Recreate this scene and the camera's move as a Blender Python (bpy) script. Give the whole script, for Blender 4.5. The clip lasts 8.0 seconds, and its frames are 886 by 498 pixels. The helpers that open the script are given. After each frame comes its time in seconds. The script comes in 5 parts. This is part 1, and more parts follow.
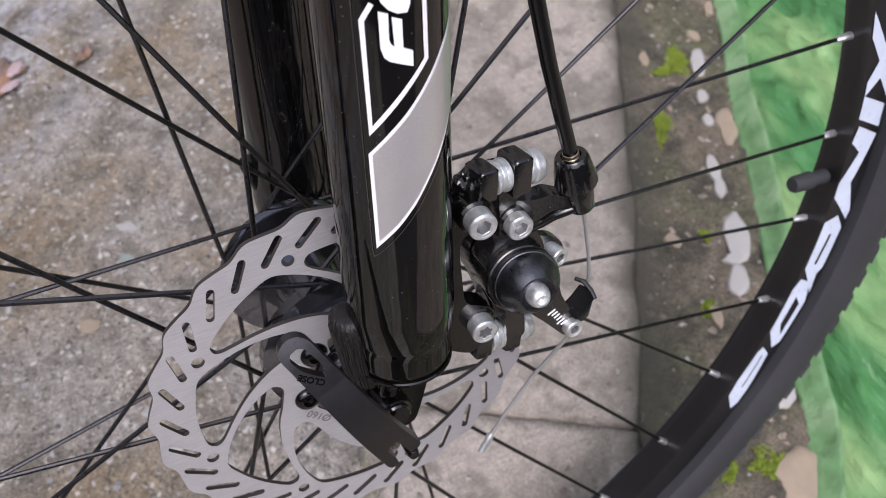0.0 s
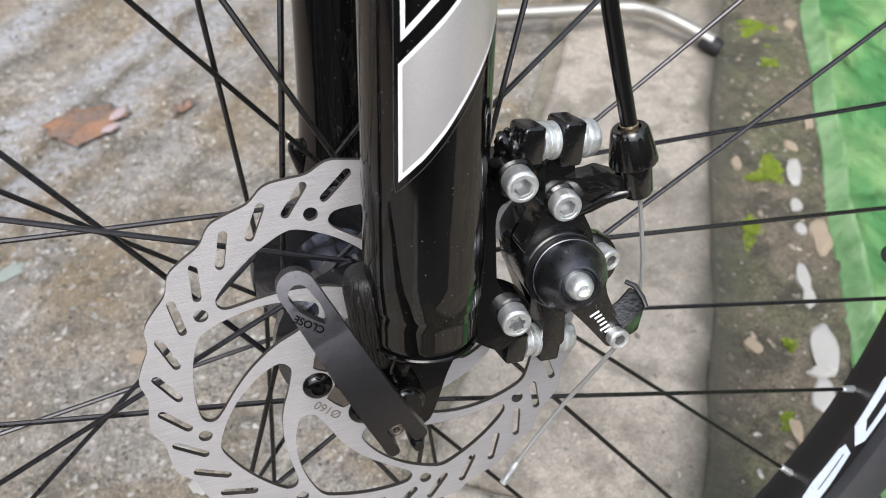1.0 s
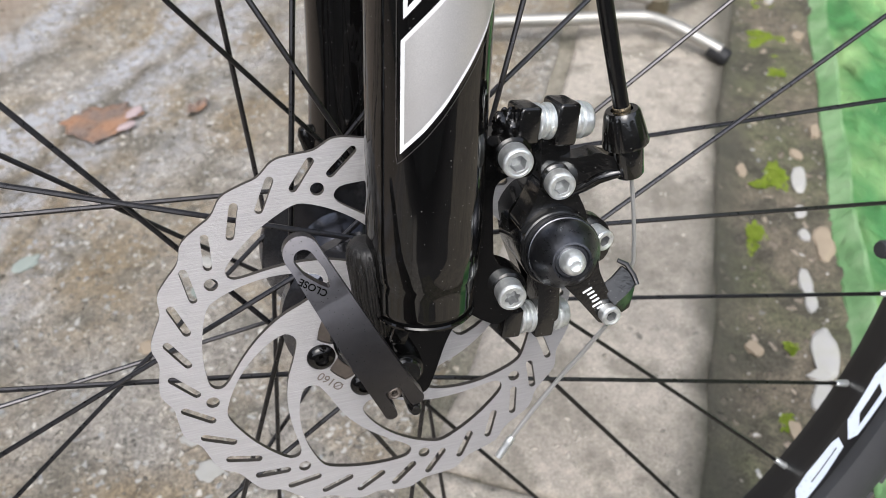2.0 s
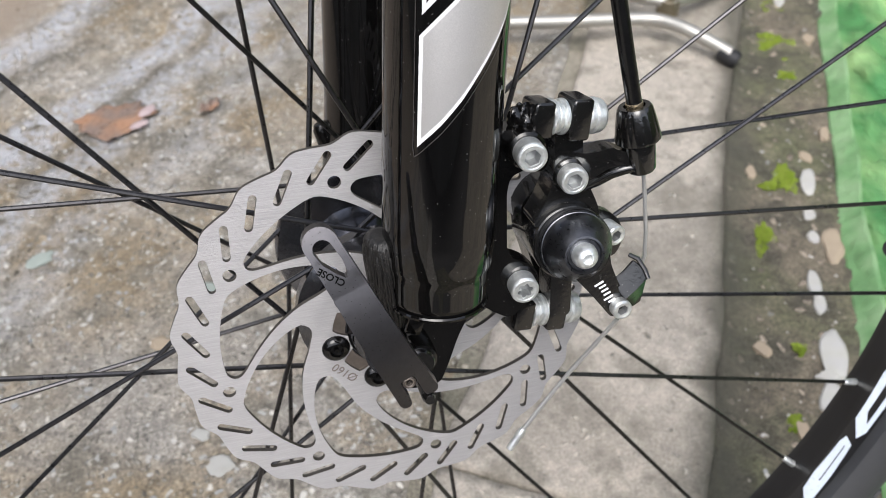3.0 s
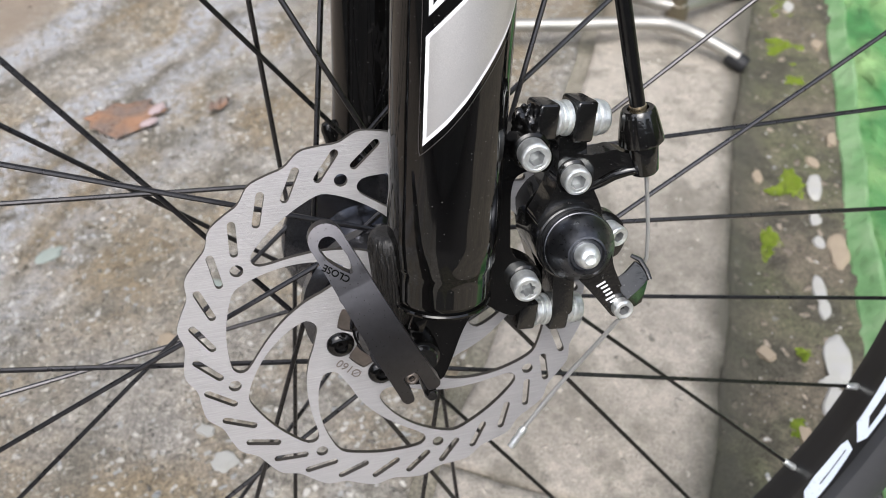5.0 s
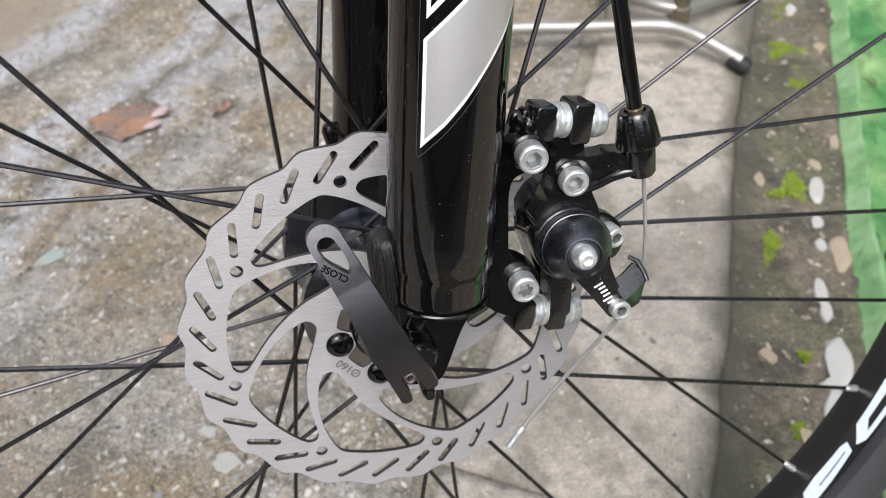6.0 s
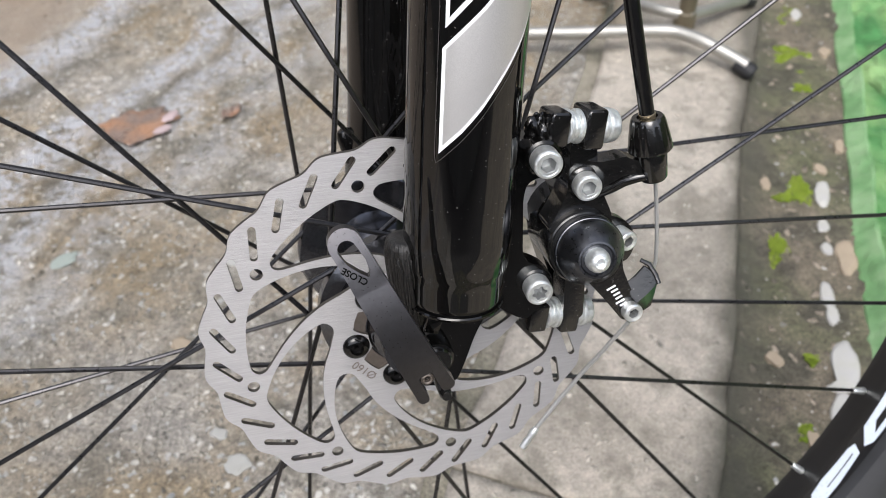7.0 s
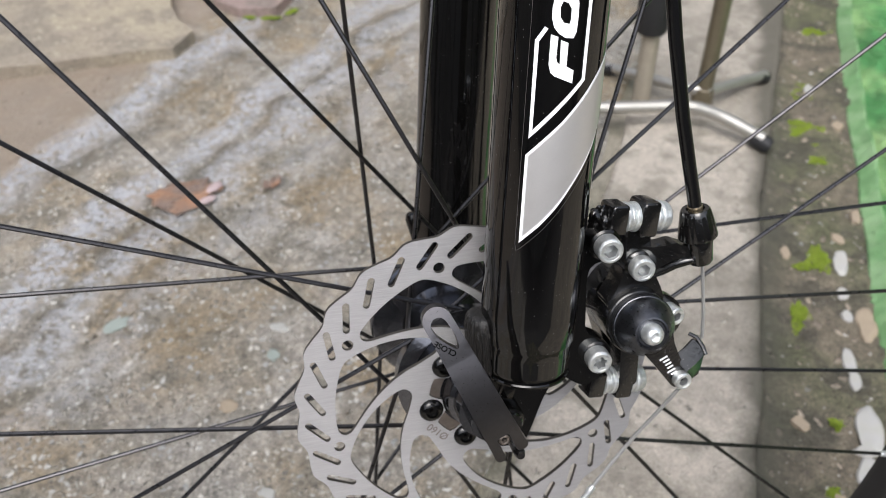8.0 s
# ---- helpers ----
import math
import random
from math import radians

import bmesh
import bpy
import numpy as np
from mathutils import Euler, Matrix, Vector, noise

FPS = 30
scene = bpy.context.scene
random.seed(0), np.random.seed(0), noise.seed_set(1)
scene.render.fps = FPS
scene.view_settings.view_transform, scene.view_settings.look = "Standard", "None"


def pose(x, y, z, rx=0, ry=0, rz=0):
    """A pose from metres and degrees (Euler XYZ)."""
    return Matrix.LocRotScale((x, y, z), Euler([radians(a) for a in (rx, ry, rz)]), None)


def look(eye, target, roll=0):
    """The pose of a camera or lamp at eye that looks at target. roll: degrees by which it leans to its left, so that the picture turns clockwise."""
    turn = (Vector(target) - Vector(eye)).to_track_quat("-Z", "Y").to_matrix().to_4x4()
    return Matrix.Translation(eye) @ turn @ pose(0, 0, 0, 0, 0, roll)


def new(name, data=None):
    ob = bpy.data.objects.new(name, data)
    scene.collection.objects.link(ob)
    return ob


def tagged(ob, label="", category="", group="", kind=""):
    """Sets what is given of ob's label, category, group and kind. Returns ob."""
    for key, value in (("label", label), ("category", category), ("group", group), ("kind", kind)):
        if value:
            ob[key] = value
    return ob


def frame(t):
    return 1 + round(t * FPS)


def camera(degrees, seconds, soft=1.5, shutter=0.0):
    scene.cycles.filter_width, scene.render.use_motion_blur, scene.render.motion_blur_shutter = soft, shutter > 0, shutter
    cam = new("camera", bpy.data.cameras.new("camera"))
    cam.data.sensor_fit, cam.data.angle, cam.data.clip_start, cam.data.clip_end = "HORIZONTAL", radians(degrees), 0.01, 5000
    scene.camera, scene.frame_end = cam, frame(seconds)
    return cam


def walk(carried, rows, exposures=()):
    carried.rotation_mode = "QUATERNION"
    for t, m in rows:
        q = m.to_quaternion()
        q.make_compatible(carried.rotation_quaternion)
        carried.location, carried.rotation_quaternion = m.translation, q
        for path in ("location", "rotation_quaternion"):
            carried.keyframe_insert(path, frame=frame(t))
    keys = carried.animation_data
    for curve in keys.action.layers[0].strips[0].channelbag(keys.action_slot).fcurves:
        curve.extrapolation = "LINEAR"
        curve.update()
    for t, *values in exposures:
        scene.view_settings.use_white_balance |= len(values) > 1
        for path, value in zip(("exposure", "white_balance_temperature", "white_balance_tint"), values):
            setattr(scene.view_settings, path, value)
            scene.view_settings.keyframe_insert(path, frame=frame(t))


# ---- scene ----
cam = camera(55.5, 8.0, soft=0.55)
cam.data.dof.use_dof, cam.data.dof.focus_distance, cam.data.dof.aperture_fstop = True, 0.278, 19.0
PATH = [
    (0, (-0.0357, -0.1900, 0.6390), (0.0400, -0.0325, 0.3952), -0.80),
    (0.1, (-0.0345, -0.1921, 0.6151), (0.0426, -0.0226, 0.3799), -0.22),
    (0.2, (-0.0290, -0.1950, 0.5960), (0.0454, -0.0087, 0.3729), -0.75),
    (0.3, (-0.0261, -0.1971, 0.5892), (0.0391, -0.0004, 0.3723), -0.70),
    (0.5, (-0.0349, -0.1916, 0.5781), (0.0266, 0.0074, 0.3623), 0.56),
    (1, (-0.0291, -0.2168, 0.5849), (0.0324, -0.0163, 0.3704), -0.79),
    (1.5, (-0.0296, -0.2300, 0.5850), (0.0308, -0.0271, 0.3724), -0.62),
    (3, (-0.0348, -0.2397, 0.5865), (0.0218, -0.0338, 0.3757), -0.57),
    (3.5, (-0.0364, -0.2409, 0.5874), (0.0195, -0.0349, 0.3766), -0.42),
    (4, (-0.0352, -0.2426, 0.5887), (0.0207, -0.0364, 0.3781), -0.23),
    (4.5, (-0.0351, -0.2430, 0.5882), (0.0201, -0.0365, 0.3777), -0.23),
    (6, (-0.0335, -0.2456, 0.5895), (0.0197, -0.0378, 0.3798), -0.44),
    (6.5, (-0.0329, -0.2473, 0.5903), (0.0199, -0.0391, 0.3808), -0.56),
    (7, (-0.0387, -0.2488, 0.5934), (0.0135, -0.0396, 0.3848), -0.71),
    (7.5, (-0.0484, -0.2593, 0.6091), (0.0076, -0.0450, 0.4068), -0.67),
    (8, (-0.0682, -0.2677, 0.6257), (-0.0162, -0.0434, 0.4333), -1.20),
]
walk(cam, [(t, look(eye, target, roll)) for t, eye, target, roll in PATH],
     exposures=[(0.0, 0.58, 6200, 20), (0.5, 0.93, 6300, 10), (4.5, 0.95, 6350, 10), (7.0, 0.95, 6350, 10), (8.0, 0.81, 6350, 10)])

# ---- light: bright overcast sky over a shaded yard ----
world = bpy.data.worlds.new("sky")
scene.world = world
world.use_nodes = True
wn = world.node_tree
sky = wn.nodes.new("ShaderNodeTexSky")
sky.sky_type = "NISHITA"
sky.sun_disc = False
sky.sun_elevation = radians(58)
sky.sun_rotation = radians(200)
sky.dust_density = 4.0
sky.ozone_density = 1.0
soft_sky = wn.nodes.new("ShaderNodeHueSaturation")
soft_sky.inputs["Saturation"].default_value = 0.5
wn.links.new(sky.outputs[0], soft_sky.inputs["Color"])
wn.links.new(soft_sky.outputs[0], wn.nodes["Background"].inputs[0])
wn.nodes["Background"].inputs[1].default_value = 0.15
sun = new("sun", bpy.data.lights.new("sun", "SUN"))
sun.data.energy = 0.75
sun.data.angle = radians(40)
sun.data.color = (1.0, 0.985, 0.97)
sun.matrix_world = look((-0.7, -1.6, 3.0), (0, 0, 0))


# ---- materials ----
def material(name, color, rough=0.5, metal=0.0, spread=0.15, scale=40.0, bump=0.0, bump_scale=200.0, stretch=(1, 1, 1),
             second=None, second_scale=6.0, second_amount=0.5, coat=0.0, rough_spread=0.1, world_space=False, rotate=(0, 0, 0), dust=0.0, brushed=None, bump_depth=0.0006):
    """A surface with variation at two scales: fine grain and broad stains, on the tarpaulin painted fold highlights, in
    a second colour.
    """
    m = bpy.data.materials.new(name)
    m.use_nodes = True
    t, n = m.node_tree, m.node_tree.nodes
    b = n["Principled BSDF"]
    b.inputs["Metallic"].default_value = metal
    b.inputs["Coat Weight"].default_value = coat
    b.inputs["Coat Roughness"].default_value = 0.06
    co = n.new("ShaderNodeTexCoord")
    mp = n.new("ShaderNodeMapping")
    mp.inputs["Scale"].default_value = stretch
    mp.inputs["Rotation"].default_value = [radians(a) for a in rotate]
    if world_space:
        geo = n.new("ShaderNodeNewGeometry")
        t.links.new(geo.outputs["Position"], mp.inputs["Vector"])
    else:
        t.links.new(co.outputs["Object"], mp.inputs["Vector"])
    fine = n.new("ShaderNodeTexNoise")
    fine.inputs["Scale"].default_value = scale
    fine.inputs["Detail"].default_value = 6
    t.links.new(mp.outputs[0], fine.inputs["Vector"])
    broad = n.new("ShaderNodeTexNoise")
    broad.inputs["Scale"].default_value = second_scale
    broad.inputs["Detail"].default_value = 5
    t.links.new(mp.outputs[0], broad.inputs["Vector"])
    ramp = n.new("ShaderNodeValToRGB")
    ramp.color_ramp.elements[0].position, ramp.color_ramp.elements[1].position = 0.42, 0.62
    ramp.color_ramp.elements[0].color = (0, 0, 0, 1)
    ramp.color_ramp.elements[1].color = (second_amount, second_amount, second_amount, 1)
    t.links.new(broad.outputs["Fac"], ramp.inputs[0])
    lo = [c * (1 - spread) for c in color]
    hi = [min(1, c * (1 + spread)) for c in color]
    grain = n.new("ShaderNodeMix")
    grain.data_type = "RGBA"
    grain.inputs[6].default_value, grain.inputs[7].default_value = (*lo, 1), (*hi, 1)
    t.links.new(fine.outputs["Fac"], grain.inputs[0])
    stain = n.new("ShaderNodeMix")
    stain.data_type = "RGBA"
    stain.inputs[7].default_value = (*(second or color), 1)
    t.links.new(ramp.outputs[0], stain.inputs[0])
    t.links.new(grain.outputs[2], stain.inputs[6])
    t.links.new(stain.outputs[2], b.inputs["Base Color"])
    rr = n.new("ShaderNodeMapRange")
    rr.inputs["To Min"].default_value, rr.inputs["To Max"].default_value = max(0.02, rough - rough_spread), min(1, rough + rough_spread)
    t.links.new(fine.outputs["Fac"], rr.inputs["Value"])
    t.links.new(rr.outputs[0], b.inputs["Roughness"])
    if brushed:
        b.inputs["Anisotropic"].default_value = 0.85
        way = n.new("ShaderNodeCombineXYZ")
        for k in range(3):
            way.inputs[k].default_value = brushed[k]
        t.links.new(way.outputs[0], b.inputs["Tangent"])
    if dust:
        vor = n.new("ShaderNodeTexVoronoi")
        vor.inputs["Scale"].default_value = 2100
        t.links.new(co.outputs["Object"], vor.inputs["Vector"])
        sep = n.new("ShaderNodeSeparateColor")
        t.links.new(vor.outputs["Color"], sep.inputs[0])
        size = n.new("ShaderNodeMapRange")
        size.inputs["From Min"].default_value, size.inputs["From Max"].default_value = 1 - dust, 1.0
        size.inputs["To Max"].default_value = 0.42
        t.links.new(sep.outputs[0], size.inputs["Value"])
        near = n.new("ShaderNodeMath")
        near.operation = "LESS_THAN"
        t.links.new(vor.outputs["Distance"], near.inputs[0])
        t.links.new(size.outputs[0], near.inputs[1])
        speck = n.new("ShaderNodeMix")
        speck.data_type = "RGBA"
        speck.inputs[7].default_value = (0.13, 0.125, 0.12, 1)
        t.links.new(near.outputs[0], speck.inputs[0])
        t.links.new(stain.outputs[2], speck.inputs[6])
        t.links.new(speck.outputs[2], b.inputs["Base Color"])
        dull = n.new("ShaderNodeMath")
        dull.operation = "MAXIMUM"
        t.links.new(rr.outputs[0], dull.inputs[0])
        t.links.new(near.outputs[0], dull.inputs[1])
        t.links.new(dull.outputs[0], b.inputs["Roughness"])
    if bump:
        rel = n.new("ShaderNodeTexNoise")
        rel.inputs["Scale"].default_value = bump_scale
        rel.inputs["Detail"].default_value = 5
        t.links.new(mp.outputs[0], rel.inputs["Vector"])
        bp = n.new("ShaderNodeBump")
        bp.inputs["Strength"].default_value = min(1.0, bump)
        bp.inputs["Distance"].default_value = bump_depth
        t.links.new(rel.outputs["Fac"], bp.inputs["Height"])
        t.links.new(bp.outputs[0], b.inputs["Normal"])
    return m


GLOSS = material("black_gloss_paint", (0.0022, 0.0021, 0.0021), 0.06, 0, 0.3, 300, bump=0.05, bump_scale=260, rough_spread=0.04,
                 second=(0.004, 0.0037, 0.0034), second_scale=60, dust=0.02)
SATIN = material("black_painted_casting", (0.0035, 0.0034, 0.0034), 0.12, 0, 0.4, 500, coat=0.15, bump=0.12, bump_scale=650, second=(0.012, 0.0115, 0.011), second_scale=120, second_amount=0.4, rough_spread=0.06, dust=0.04)
GLOSS.node_tree.nodes["Principled BSDF"].inputs["Specular IOR Level"].default_value = 0.46
SATIN.node_tree.nodes["Principled BSDF"].inputs["Specular IOR Level"].default_value = 0.75
FORKPAINT = material("black_gloss_fork_paint", (0.0022, 0.0021, 0.0021), 0.05, 0, 0.3, 300, bump=0.16, bump_scale=150, stretch=(1, 1, 0.05), rough_spread=0.03,
                     second=(0.004, 0.0037, 0.0034), second_scale=60, dust=0.02)
FORKPAINT.node_tree.nodes["Principled BSDF"].inputs["Specular IOR Level"].default_value = 0.72
BROWNBLACK = material("black_anodised_lever", (0.122, 0.118, 0.124), 0.32, 0.97, 0.15, 500, bump=0.05, bump_scale=900, second=(0.110, 0.103, 0.104), second_scale=90, second_amount=0.4, dust=0.10, rough_spread=0.05)
STEEL = material("brushed_stainless_steel", (0.43, 0.422, 0.425), 0.46, 0.95, 0.3, 4200, bump=0.45, bump_scale=4600, stretch=(0.025, 1, 1), rotate=(0, 9, 0),
                 second=(0.36, 0.355, 0.355), second_scale=2600, second_amount=0.5, rough_spread=0.06, brushed=(-0.15, 0.272, 0.949))
CAPBLACK = material("black_anodised_cap", (0.003, 0.003, 0.0032), 0.38, 0, 0.4, 700, bump=0.1, bump_scale=900, dust=0.06)
HOSE = material("black_cable_housing", (0.004, 0.004, 0.0042), 0.22, 0, 0.3, 500, bump=0.08, bump_scale=700, rough_spread=0.06)
LUGBLACK = material("rough_black_casting", (0.006, 0.0057, 0.0055), 0.42, 0, 0.6, 900, bump=0.5, bump_scale=2200, second=(0.022, 0.019, 0.017), second_scale=700, second_amount=0.5, dust=0.10)
PISTON = material("black_satin_cap", (0.115, 0.118, 0.130), 0.30, 0.97, 0.4, 700, bump=0.1, bump_scale=900, dust=0.06)
CAPBLACK.node_tree.nodes["Principled BSDF"].inputs["Specular IOR Level"].default_value = 0.35
DULLSTEEL = material("dull_brown_steel", (0.24, 0.205, 0.18), 0.45, 0.8, 0.25, 500, bump=0.2, bump_scale=900, second=(0.14, 0.12, 0.10), second_scale=150)
HUBBLACK = material("polished_black_hub", (0.175, 0.178, 0.195), 0.13, 0.97, 0.4, 700, bump=0.08, bump_scale=500, dust=0.03, rough_spread=0.05, second=(0.12, 0.12, 0.132), second_scale=90, second_amount=0.5)
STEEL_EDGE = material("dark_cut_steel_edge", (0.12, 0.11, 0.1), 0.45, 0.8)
ZINC = material("zinc_plated_steel", (0.80, 0.825, 0.81), 0.34, 0.8, 0.2, 900, bump=0.3, bump_scale=1100, second=(0.5, 0.52, 0.53), second_scale=260)
# darker copy of the zinc that paints shade inside the bolt sockets
SOCKET_SHADE = material("shaded_socket_zinc", (0.40, 0.41, 0.41), 0.42, 0.8, 0.3, 900)
RUBBER = material("tyre_rubber", (0.030, 0.031, 0.034), 0.68, 0, 0.2, 300, bump=0.25, bump_scale=900, second=(0.04, 0.041, 0.043), second_scale=25)
RIMBLACK = material("black_rim_alloy", (0.008, 0.008, 0.009), 0.38, 0, 0.2, 200, second=(0.014, 0.014, 0.015), second_scale=30)
SPOKE = material("black_spoke_steel", (0.080, 0.078, 0.081), 0.30, 0.97, 0.3, 500)
WHITE = material("white_print", (0.87, 0.87, 0.89), 0.35, 0, 0.04, 300)
RIMPRINT = material("pale_blue_white_print", (0.60, 0.67, 0.78), 0.3, 0, 0.06, 300, second=(0.52, 0.58, 0.68), second_scale=60)
SILVERPRINT = material("warm_silver_print", (0.59, 0.575, 0.56), 0.36, 0.6, 0.22, 3200, bump=0.05, bump_scale=3000, coat=0.5, second=(0.55, 0.535, 0.52), second_scale=60, second_amount=0.5)
FILM = material("clear_film_edge", (0.055, 0.052, 0.05), 0.3, 0, 0.2, 300)
CABLE = material("braided_cable_steel", (0.5, 0.5, 0.49), 0.4, 0.7, 0.2, 1500)
BRASS = material("brass_ferrule", (0.55, 0.45, 0.3), 0.3, 0.9)
INK = material("etched_mark", (0.2, 0.17, 0.15), 0.5, 0.5)
INK2 = material("pressed_mark", (0.004, 0.004, 0.004), 0.8, 0.0)
INK2.node_tree.nodes["Principled BSDF"].inputs["Specular IOR Level"].default_value = 0.05


# ---- building helpers ----
def shade(ob, angle=35):
    me = ob.data
    if len(me.polygons):
        me.polygons.foreach_set("use_smooth", [True] * len(me.polygons))
        bm = bmesh.new()
        bm.from_mesh(me)
        for e in bm.edges:
            if len(e.link_faces) == 2 and e.calc_face_angle(0) > radians(angle):
                e.smooth = False
        bm.to_mesh(me)
        bm.free()
    return ob


def part(name, bm, mat, parent=None, label="", smooth=35):
    """Links a bmesh as one mesh object under a thing or a part."""
    me = bpy.data.meshes.new(name)
    bmesh.ops.recalc_face_normals(bm, faces=bm.faces)
    bm.to_mesh(me)
    bm.free()
    ob = new(name, me)
    me.materials.append(mat)
    ob.parent = parent
    if label:
        ob["label"] = label
    return shade(ob, smooth)


def frame_of(d):
    d = Vector(d).normalized()
    a = d.cross(Vector((0, 0, 1)) if abs(d.z) < 0.9 else Vector((1, 0, 0))).normalized()
    return d, a, d.cross(a)


def tube(bm, pts, radii, seg=12, caps=True):
    """A round bar along points, with one radius or one for each point."""
    pts = [Vector(p) for p in pts]
    if not hasattr(radii, "__len__"):
        radii = [radii] * len(pts)
    rings, a = [], None
    for i, p in enumerate(pts):
        d = (pts[min(i + 1, len(pts) - 1)] - pts[max(i - 1, 0)]).normalized()
        a = frame_of(d)[1] if a is None else (a - d * a.dot(d)).normalized()
        b = d.cross(a)
        rings.append([bm.verts.new(p + radii[i] * (math.cos(2 * math.pi * k / seg) * a + math.sin(2 * math.pi * k / seg) * b)) for k in range(seg)])
    for r, s in zip(rings, rings[1:]):
        for k in range(seg):
            bm.faces.new((r[k], r[(k + 1) % seg], s[(k + 1) % seg], s[k]))
    if caps:
        bm.faces.new(rings[0][::-1])
        bm.faces.new(rings[-1])
    return bm


def lathe(bm, profile, origin, axis, seg=32, close=False):
    """Turns rows of (along, radius) about an axis; a radius of 0 closes the end."""
    d, a, b = frame_of(axis)
    origin, rings = Vector(origin), []
    for h, r in profile:
        if r < 1e-6:
            rings.append([bm.verts.new(origin + d * h)])
        else:
            rings.append([bm.verts.new(origin + d * h + r * (math.cos(2 * math.pi * k / seg) * a + math.sin(2 * math.pi * k / seg) * b)) for k in range(seg)])
    pairs = list(zip(rings, rings[1:])) + ([(rings[-1], rings[0])] if close else [])
    for r, s in pairs:
        for k in range(seg):
            q = (k + 1) % seg
            if len(r) == 1 and len(s) > 1:
                bm.faces.new((r[0], s[q], s[k]))
            elif len(s) == 1 and len(r) > 1:
                bm.faces.new((r[k], r[q], s[0]))
            elif len(r) > 1:
                bm.faces.new((r[k], r[q], s[q], s[k]))
    return bm


def plate(bm, outer, holes, place, thick, bevel=0.0):
    """A flat piece with holes: outlines in (u, v), place(u, v, w) sets a point, w runs from 0 to thick."""
    loops = [outer] + list(holes)
    front, back = [], []
    for lp in loops:
        front.append([bm.verts.new(place(u, v, 0)) for u, v in lp])
    edges = []
    for lp in front:
        edges += [bm.edges.new((lp[i], lp[(i + 1) % len(lp)])) for i in range(len(lp))]
    made = bmesh.ops.triangle_fill(bm, use_beauty=True, use_dissolve=False, edges=edges)
    faces = [f for f in made["geom"] if isinstance(f, bmesh.types.BMFace)]
    twin = {}
    for lp, uv in zip(front, loops):
        for v, (a, b) in zip(lp, uv):
            twin[v] = bm.verts.new(place(a, b, thick))
    for f in faces:
        bm.faces.new([twin[v] for v in reversed(f.verts)])
    for lp in front:
        for i in range(len(lp)):
            a, b = lp[i], lp[(i + 1) % len(lp)]
            bm.faces.new((a, twin[a], twin[b], b))
    return bm


def smooth_loop(pts, steps=6):
    """A closed soft curve through a few points."""
    out, n = [], len(pts)
    for i in range(n):
        p0, p1, p2, p3 = (Vector(pts[(i + k) % n]) for k in (-1, 0, 1, 2))
        for s in range(steps):
            t = s / steps
            out.append(tuple(0.5 * (2 * p1 + (p2 - p0) * t + (2 * p0 - 5 * p1 + 4 * p2 - p3) * t * t + (3 * p1 - p0 - 3 * p2 + p3) * t ** 3)))
    return out


def round_loop(pts, radius, steps=5):
    """A polygon with rounded corners."""
    out, n = [], len(pts)
    for i in range(n):
        a, b, c = Vector(pts[i - 1]), Vector(pts[i]), Vector(pts[(i + 1) % n])
        u, w = (a - b), (c - b)
        r = min(radius, u.length * 0.45, w.length * 0.45)
        p, q = b + u.normalized() * r, b + w.normalized() * r
        for s in range(steps + 1):
            t = s / steps
            out.append(tuple((1 - t) ** 2 * p + 2 * t * (1 - t) * b + t * t * q))
    return out


def soft_path(pts, n=8):
    pts = [Vector(p) for p in pts]
    out = []
    for i in range(len(pts) - 1):
        p0, p1, p2, p3 = pts[max(i - 1, 0)], pts[i], pts[i + 1], pts[min(i + 2, len(pts) - 1)]
        for s in range(n):
            t = s / n
            out.append(0.5 * (2 * p1 + (p2 - p0) * t + (2 * p0 - 5 * p1 + 4 * p2 - p3) * t * t + (3 * p1 - p0 - 3 * p2 + p3) * t ** 3))
    return out + [pts[-1]]


def polar(r, deg):
    return (r * math.cos(radians(deg)), r * math.sin(radians(deg)))


def bevelled_box(bm, size, matrix, bevel=0.001, segments=2):
    geo = bmesh.ops.create_cube(bm, size=1.0, matrix=matrix @ Matrix.Diagonal((*size, 1)))
    vs = set(geo["verts"])
    es = [e for e in bm.edges if e.verts[0] in vs and e.verts[1] in vs]
    bmesh.ops.bevel(bm, geom=es, offset=bevel, segments=segments, profile=0.6, affect="EDGES", clamp_overlap=True)
    return bm


